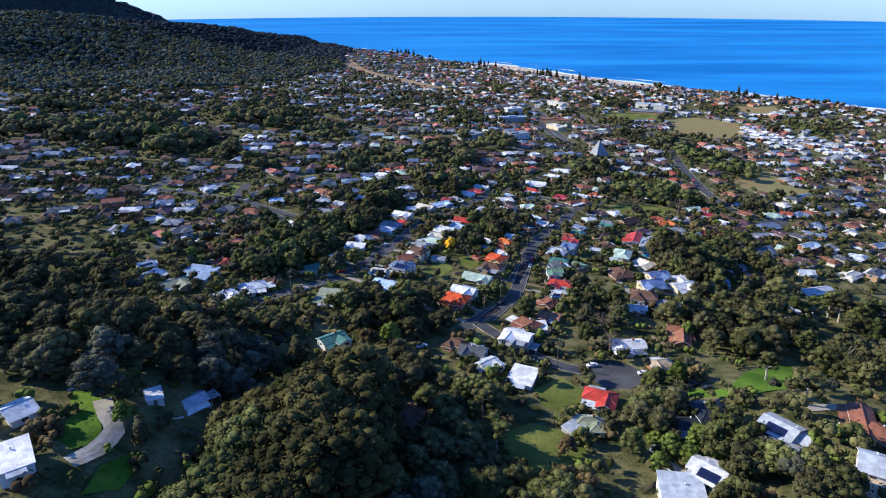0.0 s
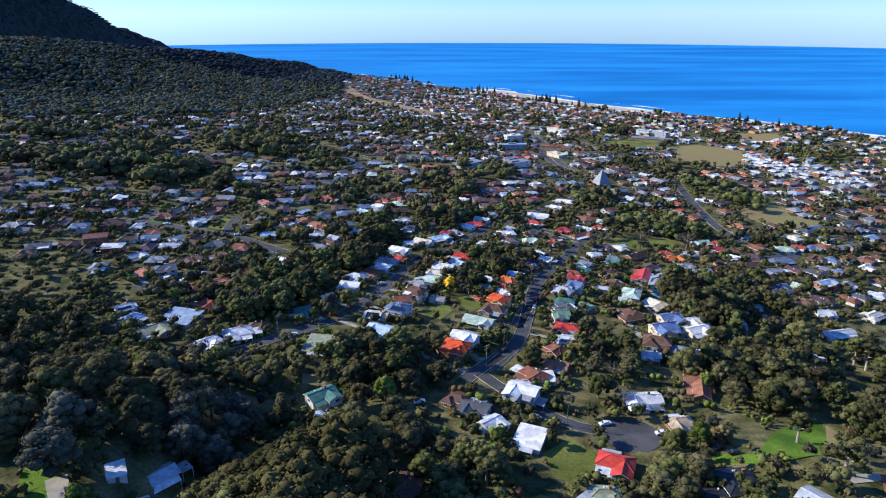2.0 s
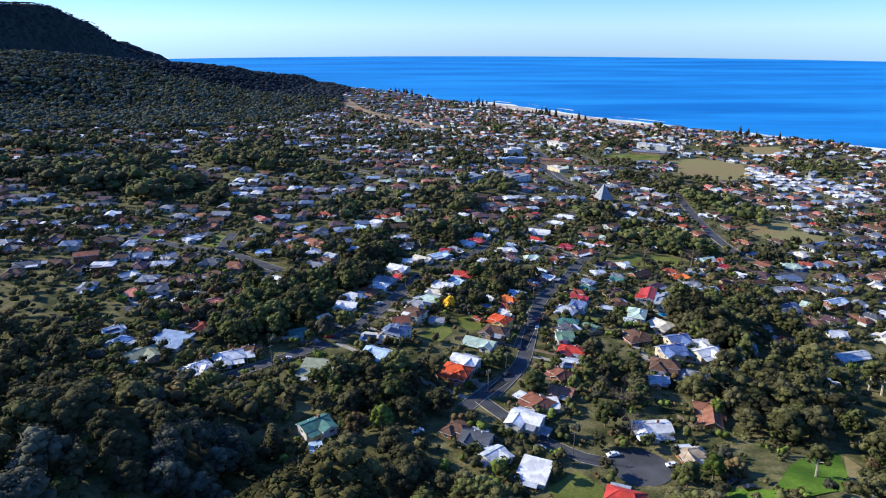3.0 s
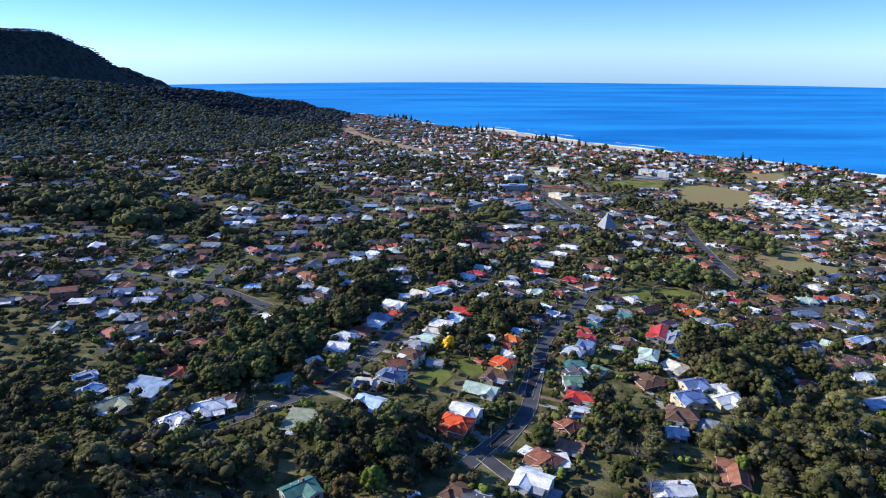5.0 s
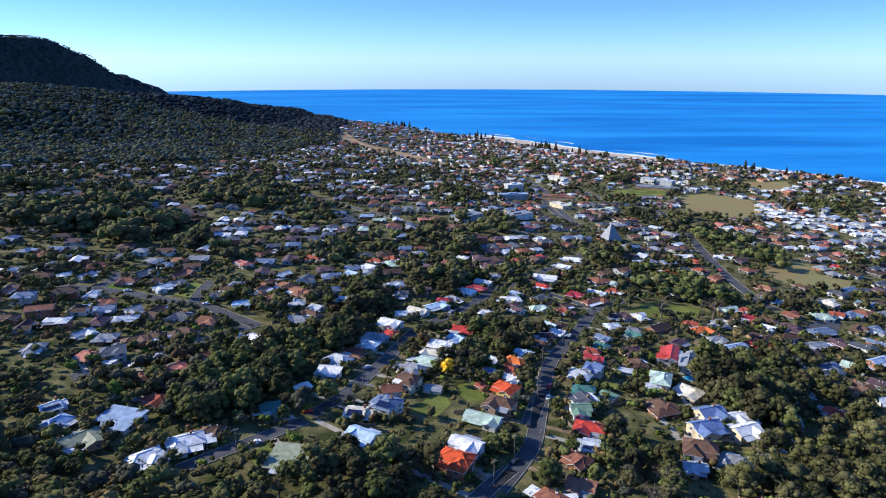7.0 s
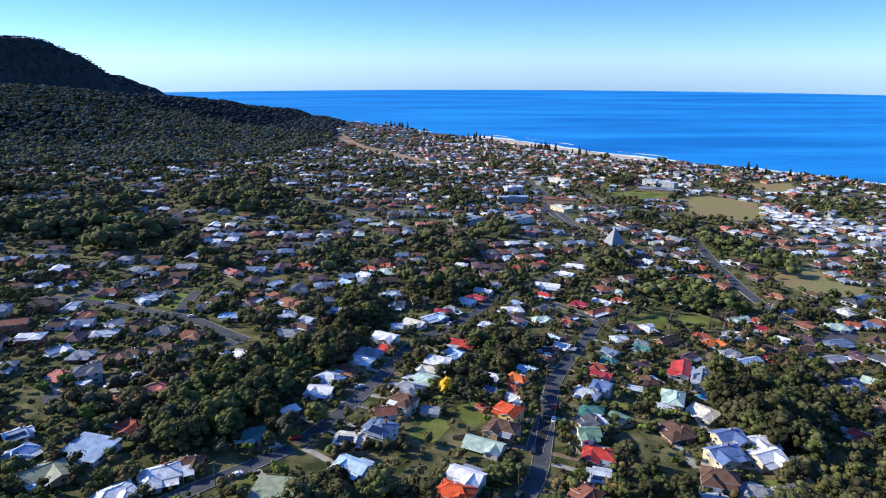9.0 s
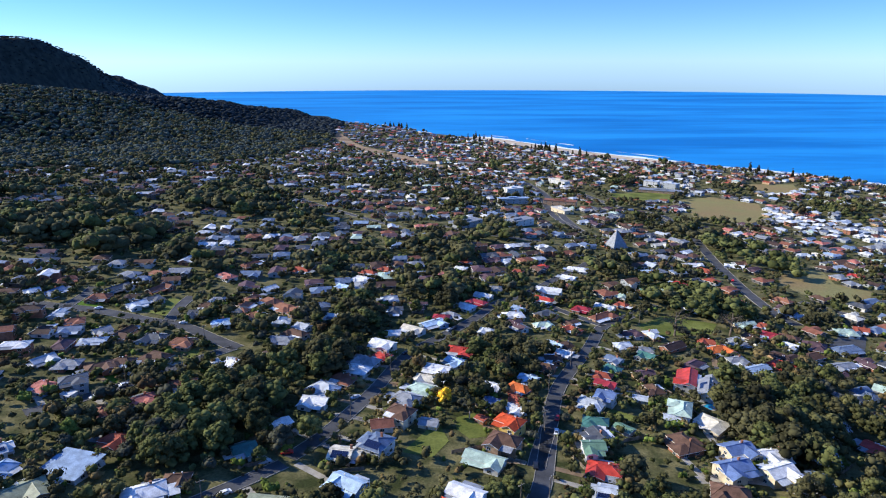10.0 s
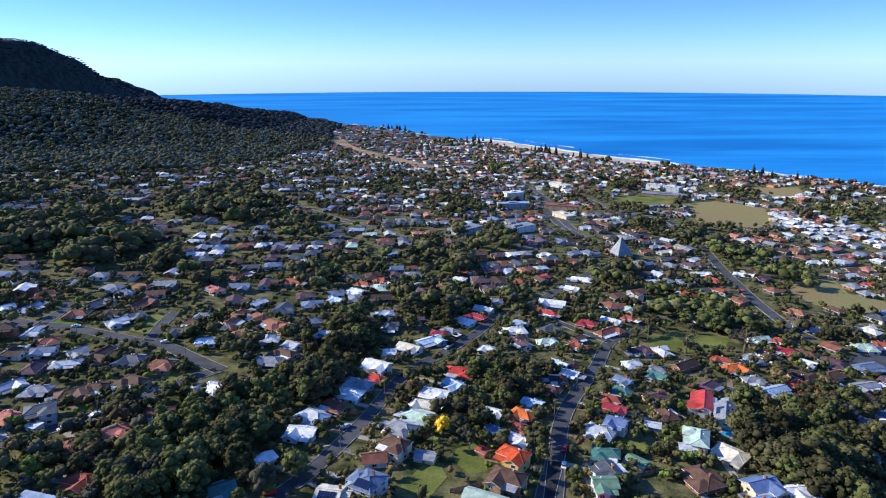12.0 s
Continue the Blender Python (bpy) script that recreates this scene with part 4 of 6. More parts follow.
house(-6.2, 361.3, -27.7, 12.7, 10.6, "hip", "palegreen", "grey", wing=1)
house(-4.8, 372.0, -19.5, 10.8, 8.7, "hip", "cream", "white")
house(0.4, 379.0, -22.9, 12.3, 8.7, "gable", "white", "white", floors=2)
house(-2.5, 333.5, -15.4, 7.6, 5.8, "gable", "grey", "cream", shed=True)
house(-34.9, 388.4, -26.7, 13.7, 11.0, "hip", "grey", "grey")
house(-26.9, 395.4, -34.9, 8.1, 7.7, "hip", "red", "brick")
house(-37.3, 379.4, -21.6, 12.8, 8.7, "hip", "white", "white")
house(-41.6, 367.7, -27.7, 11.6, 8.7, "hip", "rbrown", "tan")
house(-48.9, 357.0, -35.5, 11.7, 10.6, "hip", "lightgrey", "blue")
house(-50.1, 344.2, -15.4, 10.7, 9.6, "gable", "white", "white")
house(-59.6, 324.7, 48.6, 8.0, 5.8, "gable", "white", "white")
house(-32.1, 306.4, -10.8, 10.5, 8.7, "gable", "cream", "cream", solar=12)
house(-67.2, 305.3, 29.9, 8.0, 9.6, "gable", "teal", "white", wing=1)
house(-94.4, 376.2, -27.3, 12.6, 10.6, "hip", "white", "white", wing=1)
house(-107.4, 352.3, 12.5, 11.2, 10.6, "hip", "rbrown", "cream")
house(-116.9, 336.3, 35.8, 11.2, 10.6, "hip", "pinkred", "brick")
house(-126.0, 327.8, 38.8, 8.0, 7.7, "hip", "rbrown", "tan")
house(-113.7, 306.6, -16.1, 10.2, 9.6, "hip", "redtile", "brick")
house(-149.0, 346.9, 28.1, 10.2, 9.6, "hip", "darkgrey", "grey", floors=2)
house(-147.4, 365.3, 36.7, 11.2, 10.6, "hip", "brown", "brick")
house(-141.3, 371.4, -1.6, 9.3, 8.7, "hip", "brown", "brick")
house(-129.7, 379.1, -24.0, 12.1, 10.6, "hip", "brown", "tan")
house(-174.2, 369.5, 53.7, 9.4, 8.7, "gable", "lightgrey", "white")
house(-160.6, 344.0, -17.5, 9.3, 8.7, "hip", "pinkred", "blue")
house(-147.8, 340.4, -23.4, 5.0, 4.0, "flat", "white", "white", shed=True)
house(5.3, 272.0, -25.8, 11.9, 11.5, "hip", "orangered", "brick", floors=2)
house(9.3, 281.9, -28.9, 11.7, 9.6, "gable", "white", "white", floors=2)
house(49.9, 280.2, -45.6, 9.3, 8.7, "hip", "rbrown", "brick")
house(48.1, 263.4, -26.3, 9.4, 9.6, "gable", "rust", "brick")
house(36.5, 254.3, -46.0, 11.2, 10.6, "hip", "rbrown", "cream")
house(42.9, 254.1, 5.4, 6.0, 7.7, "flat", "white", "white", shed=True)
house(-29.1, 284.2, -31.7, 11.3, 9.6, "gable", "lightblue", "blue", floors=2)
house(-52.2, 271.3, -9.1, 13.2, 13.3, "flat", "olive", "brick")
house(-9.5, 274.1, -23.9, 4.0, 5.8, "gable", "teal", "grey", shed=True)
house(-90.0, 276.5, 23.4, 12.6, 12.0, "hip", "white", "white")
house(-98.8, 265.4, 41.3, 11.2, 10.6, "hip", "white", "white")
house(-120.1, 290.9, -15.8, 15.3, 12.8, "flat", "bluegrey", "white")
house(-125.7, 274.8, 46.3, 12.8, 12.8, "gable", "olive", "tan")
house(-139.0, 285.0, 65.5, 10.3, 9.6, "hip", "bluegrey", "blue")
house(-147.9, 297.2, 43.8, 8.8, 7.7, "gable", "white", "white", solar=6)
house(-83.3, 284.7, 6.8, 8.0, 7.7, "hip", "brown", "brick")
house(116.7, 319.7, 17.2, 11.1, 10.6, "gable", "blue", "cream", floors=2)
house(109.2, 306.6, 15.3, 12.2, 11.0, "gable", "blue", "cream", floors=2)
house(129.2, 317.1, 7.2, 11.1, 9.6, "gable", "white", "white", floors=2)
house(125.5, 305.3, 20.3, 11.1, 10.6, "gable", "white", "cream", floors=2, wing=1)
house(150.6, 322.9, -18.4, 11.2, 10.6, "hip", "bluegrey", "white")
house(138.5, 305.6, 6.7, 8.0, 7.7, "gable", "slate", "white")
house(99.6, 289.7, -18.8, 12.1, 11.5, "hip", "brown", "white", floors=2)
house(93.6, 278.6, -9.3, 8.0, 7.7, "gable", "lightgrey", "tan")
house(110.2, 283.9, -31.5, 12.5, 11.9, "hip", "grey", "white")
house(125.0, 280.8, -94.5, 16.6, 11.0, "gable", "darkgrey", "white", solar=6, wing=1)
house(176.0, 331.0, -59.2, 8.0, 9.6, "gable", "red", "cream")
house(104.5, 252.7, -107.2, 16.5, 9.6, "gable", "rust", "brick")
house(78.1, 238.2, 3.4, 14.1, 11.9, "gable", "white", "white")
house(86.4, 220.2, 6.7, 8.9, 8.6, "hip", "tan", "brick")
house(29.9, 209.1, -22.9, 9.2, 11.0, "flat", "white", "white")
house(18.1, 216.4, 39.2, 8.0, 7.7, "gable", "lightgrey", "white")
house(11.4, 225.7, -23.6, 10.1, 9.6, "gable", "darkgrey", "white")
house(4.8, 231.1, -30.9, 8.0, 7.7, "hip", "brown", "brick")
house(30.2, 236.8, -27.5, 11.6, 10.6, "gable", "white", "white", floors=2)
house(56.0, 196.1, -22.8, 11.6, 11.0, "hip", "red", "brick")
house(48.9, 180.0, -4.0, 9.3, 8.7, "hip", "olive", "cream")
house(43.4, 178.3, 40.7, 6.8, 4.9, "flat", "lightgrey", "grey", shed=True)
house(-13.1, 179.9, -14.1, 12.5, 11.9, "hip", "brown", "brick")
house(-43.3, 224.7, 38.9, 10.1, 9.6, "gable", "teal", "white", floors=2)
house(-42.1, 215.3, 18.7, 4.0, 5.8, "flat", "lightblue", "white", shed=True)
house(-79.4, 164.6, 48.3, 15.7, 8.7, "gable", "lightgrey", "white", wing=-1)
house(-86.1, 162.4, 29.9, 4.5, 6.0, "flat", "white", "white", shed=True)
house(-115.4, 146.7, 51.5, 6.9, 9.5, "gable", "lightgrey", "white")
house(-102.7, 124.9, 36.7, 7.2, 11.0, "flat", "white", "white", floors=2)
house(-127.6, 179.3, -1.5, 6.9, 7.5, "gable", "brown", "tan")
house(-110.7, 178.0, 7.0, 6.9, 5.9, "hip", "tan", "brick")
house(80.7, 176.8, -7.5, 12.1, 11.5, "hip", "black", "white", wing=1)
house(90.3, 183.2, 5.8, 11.4, 10.9, "hip", "black", "white")
house(106.3, 165.5, -52.5, 14.4, 10.7, "gable", "lightgrey", "white", solar=12, wing=1)
house(101.1, 156.6, -31.3, 7.3, 7.0, "flat", "grey", "grey")
house(77.8, 152.3, -44.4, 10.5, 11.2, "gable", "white", "white", floors=2, solar=12)
house(67.6, 144.4, -8.4, 11.7, 13.2, "flat", "lightgrey", "white", floors=2)
house(130.5, 169.4, -113.6, 18.8, 10.2, "gable", "rbrown", "brick")
house(134.4, 162.5, -59.3, 7.1, 9.4, "gable", "rbrown", "brick")
house(119.3, 144.6, -30.4, 7.2, 10.5, "gable", "lightgrey", "white", floors=2)
house(113.7, 137.1, -32.9, 7.1, 7.7, "flat", "tan", "cream")
house(212.5, 346.6, -11.8, 8.8, 8.7, "gable", "lightgrey", "white")
house(203.4, 318.6, 13.8, 17.6, 7.7, "gable", "lightgrey", "white")
house(177.1, 291.7, -54.7, 8.2, 7.7, "gable", "lightgrey", "white")
house(-186.7, 417.5, 25.7, 9.3, 8.7, "hip", "rbrown", "tan")
house(-166.7, 406.8, 47.4, 8.0, 10.6, "gable", "grey", "white")
house(-155.5, 406.5, 73.2, 12.7, 9.6, "gable", "brown", "tan")
house(-140.4, 401.7, -10.3, 11.6, 10.6, "hip", "darkgrey", "grey")
house(-124.7, 398.0, -5.3, 11.2, 10.6, "hip", "rust", "tan")
house(-168.7, 449.4, 46.8, 10.8, 9.6, "gable", "lightgrey", "white")
house(-164.8, 460.3, 44.2, 10.2, 9.6, "hip", "darkgrey", "grey")
house(-194.2, 456.9, 1.5, 11.5, 10.6, "hip", "rbrown", "brick")
house(-192.1, 476.5, 60.2, 15.4, 9.6, "gable", "darkgrey", "grey")
house(-186.6, 496.3, -1.2, 11.2, 10.6, "hip", "slate", "grey")
house(-183.7, 511.5, -21.2, 12.5, 8.7, "hip", "rust", "brick")
house(-168.8, 480.9, 62.6, 15.0, 8.7, "gable", "rbrown", "brick")
house(-140.3, 515.5, -38.5, 15.0, 8.7, "hip", "pinkred", "white")
house(-114.4, 451.4, -15.7, 9.3, 8.7, "hip", "tan", "brick")
house(-132.8, 440.5, -3.2, 8.0, 8.7, "gable", "darkgrey", "white")
house(-115.5, 428.6, 20.9, 9.3, 8.7, "hip", "lightblue", "white")
house(-131.2, 453.1, -2.4, 9.3, 8.7, "hip", "brown", "brick")
house(-128.9, 464.7, -1.6, 9.3, 8.7, "hip", "grey", "white")
house(-228.9, 485.6, 39.1, 13.2, 11.0, "hip", "rbrown", "brick")
house(-222.2, 462.6, 68.4, 12.8, 8.7, "gable", "slate", "blue")
house(-233.8, 460.4, 43.9, 8.0, 8.7, "gable", "lightgrey", "white")
house(-228.1, 512.2, 44.8, 13.0, 8.7, "gable", "darkgrey", "white")
house(-110.5, 455.9, 73.9, 15.0, 9.6, "hip", "rust", "tan")
house(-99.9, 441.7, -36.5, 12.9, 10.6, "hip", "rust", "tan")
house(-99.6, 468.0, -35.5, 12.4, 10.6, "hip", "rust", "tan")
house(-89.8, 459.3, -36.7, 14.1, 10.6, "hip", "rust", "tan")
house(-82.2, 454.2, -41.8, 10.3, 9.6, "hip", "rust", "tan")
house(-110.1, 472.1, 58.3, 12.2, 8.7, "hip", "rust", "tan")
house(-106.4, 492.7, 54.4, 11.6, 6.8, "gable", "white", "white")
house(-132.3, 548.3, 54.8, 15.9, 8.7, "hip", "rbrown", "brick")
house(-95.9, 540.7, -20.7, 14.0, 9.6, "hip", "redtile", "white")
house(-86.1, 560.2, 34.4, 22.8, 11.0, "gable", "darkgrey", "grey")
house(-51.5, 527.3, -31.0, 13.8, 10.6, "hip", "white", "white")
house(-48.7, 545.2, -29.6, 11.2, 7.7, "hip", "redtile", "brick")
house(-37.3, 556.2, -42.4, 9.4, 7.7, "hip", "redtile", "brick")
house(-29.2, 487.6, 10.2, 10.2, 9.6, "hip", "lightgrey", "white")
house(-44.7, 467.9, -36.4, 12.0, 8.7, "gable", "palegreen", "white")
house(-38.4, 471.9, -32.3, 10.4, 9.6, "hip", "redtile", "brick")
house(-56.2, 447.0, -23.1, 11.6, 9.6, "gable", "white", "white", solar=6)
house(-72.6, 429.8, -34.6, 8.0, 7.7, "gable", "lightgrey", "white")
house(-73.9, 419.1, -31.4, 12.5, 8.7, "hip", "brown", "grey")
house(-79.5, 409.0, -9.4, 12.6, 8.7, "hip", "grey", "grey")
house(-1.2, 447.3, 35.4, 13.8, 9.6, "gable", "lightblue", "blue")
house(3.0, 457.9, -8.1, 9.3, 8.7, "hip", "crimson", "brick")
house(-13.3, 435.7, -34.0, 12.8, 8.7, "gable", "cream", "white")
house(-23.2, 428.0, 8.4, 8.0, 6.8, "gable", "white", "white")
house(-27.4, 405.9, -28.6, 12.4, 9.6, "gable", "white", "white", floors=2)
house(-61.5, 507.0, -36.5, 8.3, 7.7, "gable", "lightblue", "white")
house(18.2, 572.7, -22.1, 9.5, 7.7, "hip", "white", "white")
house(22.3, 592.6, -37.3, 8.0, 7.7, "hip", "redtile", "brick")
house(83.8, 593.4, -27.1, 8.8, 8.7, "hip", "red", "brick")
house(61.7, 573.1, -27.4, 8.2, 7.7, "hip", "redtile", "brick")
house(111.5, 591.6, -20.6, 16.0, 9.6, "hip", "white", "white")
house(98.7, 564.9, -35.6, 10.4, 8.7, "gable", "white", "white")
house(91.9, 543.1, -61.4, 9.7, 7.7, "hip", "rust", "brick")
house(76.5, 519.8, -21.2, 16.8, 10.6, "gable", "white", "white", floors=2)
house(70.3, 506.6, -36.4, 14.0, 8.7, "hip", "red", "white")
house(40.2, 524.2, -2.5, 9.3, 8.7, "hip", "grey", "white")
house(30.8, 507.2, -32.8, 12.0, 7.7, "gable", "white", "white")
house(25.7, 492.2, -39.7, 12.6, 7.7, "hip", "crimson", "brick")
house(17.4, 482.5, -36.4, 12.7, 8.7, "hip", "white", "white")
house(8.4, 463.7, -49.5, 9.5, 7.7, "hip", "grey", "white")
house(46.9, 470.9, 9.3, 11.8, 9.6, "hip", "white", "white")
house(50.7, 483.2, -50.0, 8.1, 7.7, "gable", "bluegrey", "white")
house(28.2, 439.6, -21.7, 8.3, 7.7, "hip", "white", "white")
house(92.8, 490.4, -34.3, 10.6, 9.6, "hip", "crimson", "brick")
house(109.3, 498.4, -40.1, 12.6, 7.7, "gable", "white", "white")
house(122.2, 504.9, -49.5, 8.0, 7.7, "hip", "redtile", "brick")
house(103.9, 478.4, 33.4, 17.4, 9.6, "hip", "rbrown", "tan")
house(140.8, 536.0, -44.3, 13.9, 7.7, "gable", "lightblue", "white")
house(127.3, 523.8, -38.0, 8.3, 7.7, "hip", "palegreen", "white")
house(149.6, 540.1, -36.3, 9.1, 7.7, "gable", "green", "white")
house(78.4, 451.3, -54.3, 10.1, 7.7, "hip", "redtile", "brick")
house(69.9, 425.2, -70.4, 8.0, 7.7, "hip", "darkbrown", "brick")
house(63.0, 424.3, -46.5, 9.5, 7.7, "gable", "lightblue", "white")
house(103.0, 429.8, 7.9, 9.3, 8.7, "hip", "lightgrey", "white")
house(112.8, 424.0, -13.5, 9.3, 8.7, "hip", "grey", "grey")
house(183.0, 566.5, -54.0, 11.0, 8.7, "hip", "red", "white")
house(165.6, 545.7, -3.7, 9.1, 6.8, "gable", "palegreen", "white")
house(170.5, 507.9, -48.2, 14.0, 8.7, "gable", "white", "white")
house(247.5, 538.5, -55.1, 12.1, 8.7, "hip", "rust", "brick")
house(238.9, 520.7, -43.8, 8.0, 7.7, "hip", "purple", "brick")
house(236.7, 509.5, -21.2, 11.3, 7.7, "hip", "slate", "grey")
house(243.4, 500.2, -22.9, 10.3, 8.7, "hip", "lightgrey", "white")
house(193.3, 478.6, 16.0, 13.8, 8.7, "gable", "palegreen", "cream")
house(204.4, 478.5, -43.6, 8.0, 7.7, "hip", "redtile", "brick")
house(200.5, 461.1, -34.6, 11.2, 10.6, "hip", "crimson", "brick")
house(209.3, 458.3, -40.5, 11.2, 10.6, "hip", "brown", "tan")
house(203.3, 445.4, -47.8, 8.0, 7.7, "gable", "white", "white")
house(218.5, 446.7, -30.6, 12.1, 11.5, "hip", "purple", "brick")
house(154.7, 442.4, -31.8, 11.0, 9.6, "hip", "redtile", "white")
house(255.6, 476.3, -8.8, 11.6, 11.0, "hip", "palegreen", "white")
house(268.1, 480.9, -26.2, 8.5, 8.7, "gable", "redtile", "white")
house(237.4, 444.7, 12.8, 16.4, 10.6, "hip", "slate", "grey")
house(221.5, 613.9, -55.4, 13.0, 8.7, "hip", "redtile", "white")
house(219.9, 632.3, 1.0, 16.1, 8.7, "gable", "white", "white")
house(257.5, 637.2, -26.8, 15.4, 7.7, "gable", "white", "white")
house(358.3, 627.7, -38.6, 11.7, 8.7, "hip", "red", "white")

# ---- larger buildings by the shops ----
def block(x, y, turn, L, W, height, wall, roof):
    """A flat-roofed building of several storeys, with rows of windows."""
    floors = max(1, int(height / 3))
    b = thing("building", pose(x, y, gz(x, y), 0, 0, turn), f"{wall} walled {floors}-storey building with flat {COLOUR_WORDS.get(roof, roof)} roof", "building", "larger buildings by the shops")
    mesh_object("wall", *box(-L / 2, L / 2, -W / 2, W / 2, -1.5, height), WALL[wall], b)
    mesh_object("roof", *boxes([(-L / 2 - 0.4, L / 2 + 0.4, -W / 2 - 0.4, W / 2 + 0.4, height, height + 0.35), (-L / 6, L / 8, -W / 5, W / 5, height + 0.35, height + 1.8)]), ROOF[roof], b)
    for fl in range(floors):
        for turn_w, length, off in ((0, L, -W / 2), (180, L, -W / 2), (90, W, -L / 2), (270, W, -L / 2)):
            n = max(1, int(length / 8))
            for i in range(n):
                m = pose(0, 0, 0, 0, 0, turn_w) @ pose((i + 0.5) / n * length - length / 2, off, 1.0 + 3 * fl, 0, 0, 180)
                shared("window", FAR_WINDOW, b, m)
    house_spots.append((x, y, L / 2))


def church(x, y, turn):
    b = thing("church", pose(x, y, gz(x, y), 0, 0, turn), "brick church with a steep pale grey pyramid spire", "church")
    mesh_object("nave_wall", *block_walls(20, 11, -1.5, 4.2, "gable", 2.6), WALL["brick"], b)
    v, f, slot, uv, _ = roof_mesh(20, 11, "gable", 0.5, 24, 4.3)
    mesh_object("nave_roof", v, f, [ROOF["rbrown"], TRIM], b, slot, uv)
    v = [(-5, -5, 0), (5, -5, 0), (5, 5, 0), (-5, 5, 0), (-8, -8, 3.5), (8, -8, 3.5), (8, 8, 3.5), (-8, 8, 3.5), (0, 0, 20)]
    s = mesh_object("spire", v, [(4, 5, 8), (5, 6, 8), (6, 7, 8), (7, 4, 8), (7, 6, 5, 4)], ROOF["grey"], b)
    s.matrix_basis = pose(-4, -10, 0)
    s = mesh_object("tower", *box(-5, 5, -5, 5, -1.5, 3.6), WALL["brick"], b)
    s.matrix_basis = pose(-4, -10, 0)
    house_spots.append((x, y, 13))


church(167.0, 693.7, 20)
block(107.2, 1001.5, 19.8, 25.0, 14.0, 13.0, "white", "white")
block(100.2, 939.9, 5.6, 40.6, 10.0, 7.0, "grey", "bluegrey")
block(162.4, 941.0, -22.7, 42.5, 12.0, 7.0, "tan", "rust")
block(29.8, 752.4, 42.4, 33.3, 16.0, 6.0, "grey", "grey")
block(348.0, 1140.6, -41.3, 23.3, 12.0, 9.0, "white", "lightgrey")
block(372.0, 1122.9, -51.2, 25.5, 12.0, 9.0, "grey", "lightgrey")
block(345.7, 1087.2, -23.8, 65.2, 18.0, 4.0, "tan", "grey")
block(199.8, 1154.0, -56.6, 38.7, 12.0, 7.0, "white", "cream")
block(85.1, 775.7, 35.2, 37.7, 14.0, 6.0, "white", "grey")
block(154.3, 881.8, -64.9, 28.3, 14.0, 5.0, "cream", "cream")
block(65.5, 1373.5, -26.0, 47.4, 14.0, 6.0, "grey", "brown")

# ---- cars, pools, poles ----
car(51.1, 345.1, 72.9, "red")
car(48.5, 333.2, 75.4, "white")
car(-137.7, 341.2, 45.4, "white")
car(-131.9, 352.5, 52.0, "silver")
car(-34.2, 353.7, 33.4, "silver")
car(-15.0, 405.7, 37.1, "black")
car(-187.7, 443.7, 9.4, "white")
car(-135.6, 429.2, 8.7, "white")
car(-53.0, 307.7, 13.1, "red")
car(7.4, 442.5, 55.3, "silver")
car(9.9, 445.3, 55.2, "black")
car(-59.2, 300.9, 23.4, "silver")
car(-67.1, 281.9, 38.5, "white")
car(36.5, 307.9, 82.5, "black")
car(-105.5, 256.6, 27.0, "white")
car(120.7, 290.4, -13.1, "white")
car(136.8, 303.1, 13.2, "white")
car(27.4, 279.2, 47.3, "black")
car(-8.8, 230.9, 16.9, "white")
car(34.0, 224.9, -31.4, "silver")
car(59.4, 223.1, 14.1, "white")
car(78.1, 217.0, 6.4, "white")
car(54.7, 191.5, -20.8, "white")
car(92.6, 203.7, 20.7, "black")
car(95.9, 199.1, -1.5, "black")
car(67.9, 169.7, 51.5, "white")
car(67.2, 157.3, 33.9, "white")
car(236.7, 593.6, -100.3, "red")
car(292.0, 523.8, -24.4, "silver")
pool(123.0, 364.3, 4, 2.2, 30)
pool(-121.2, 402.4, 4, 2, 30)
pool(-151.9, 393.8, 4, 2, 30)
pole(43.8, 333.5, 20)
pole(51.3, 368.7, 35)
pole(67.7, 400.5, 20)
pole(37.8, 286.6, 60)
pole(18.6, 264.0, 35)
pole(-71.4, 274.6, 35)
pole(-130.3, 352.1, 20)
pole(-34.2, 337.7, 20)
pole(-21.1, 381.1, 20)
pole(-182.9, 435.5, 20)
pole(-115.0, 403.2, 35)
pole(123.8, 470.7, 60)
pole(27.6, 281.8, 35)
pole(45.0, 221.1, 20)

# ---- garden trees that stand alone ----
tree(4.1, 352.1, 9, "yellow", "broad", 0.9)
tree(-50.9, 406.8, 14, "olive", "broad", 1)
tree(140.6, 456.2, 17, "twig", "bare", 1.1)
tree(175.9, 461.7, 17, "twig", "bare", 1.2)
tree(-35.0, 315.6, 7, "twig", "bare", 1)
tree(-51.0, 251.3, 10, "bronze", "bare", 1)
tree(-42.1, 262.6, 14, "olive", "tall", 1.1)
tree(-58.0, 236.3, 9, "bronze", "bare", 1)
tree(-21.6, 231.4, 11, "lime", "broad", 1)
tree(-30.2, 226.3, 10, "bronze", "broad", 1.1)
tree(-24.4, 242.3, 9, "yellow", "broad", 0.7)
tree(-65.0, 311.2, 5, "bronze", "shrub", 1)
tree(-43.4, 347.1, 5, "green", "shrub", 1)
tree(-46.7, 317.5, 12, "green", "broad", 1)
tree(-54.8, 308.4, 12, "grey", "broad", 1)
tree(-60.9, 300.8, 7, "green", "broad", 1)
tree(-123.8, 359.0, 10, "dark", "broad", 1.1)
tree(-129.0, 321.0, 9, "dark", "broad", 1)
tree(-130.2, 308.8, 9, "lime", "broad", 1)
tree(14.0, 341.4, 11, "dark", "tall", 0.8)
tree(13.5, 379.1, 9, "dark", "tall", .8)
tree(90.8, 344.5, 9, "dark", "pine", 1.2)
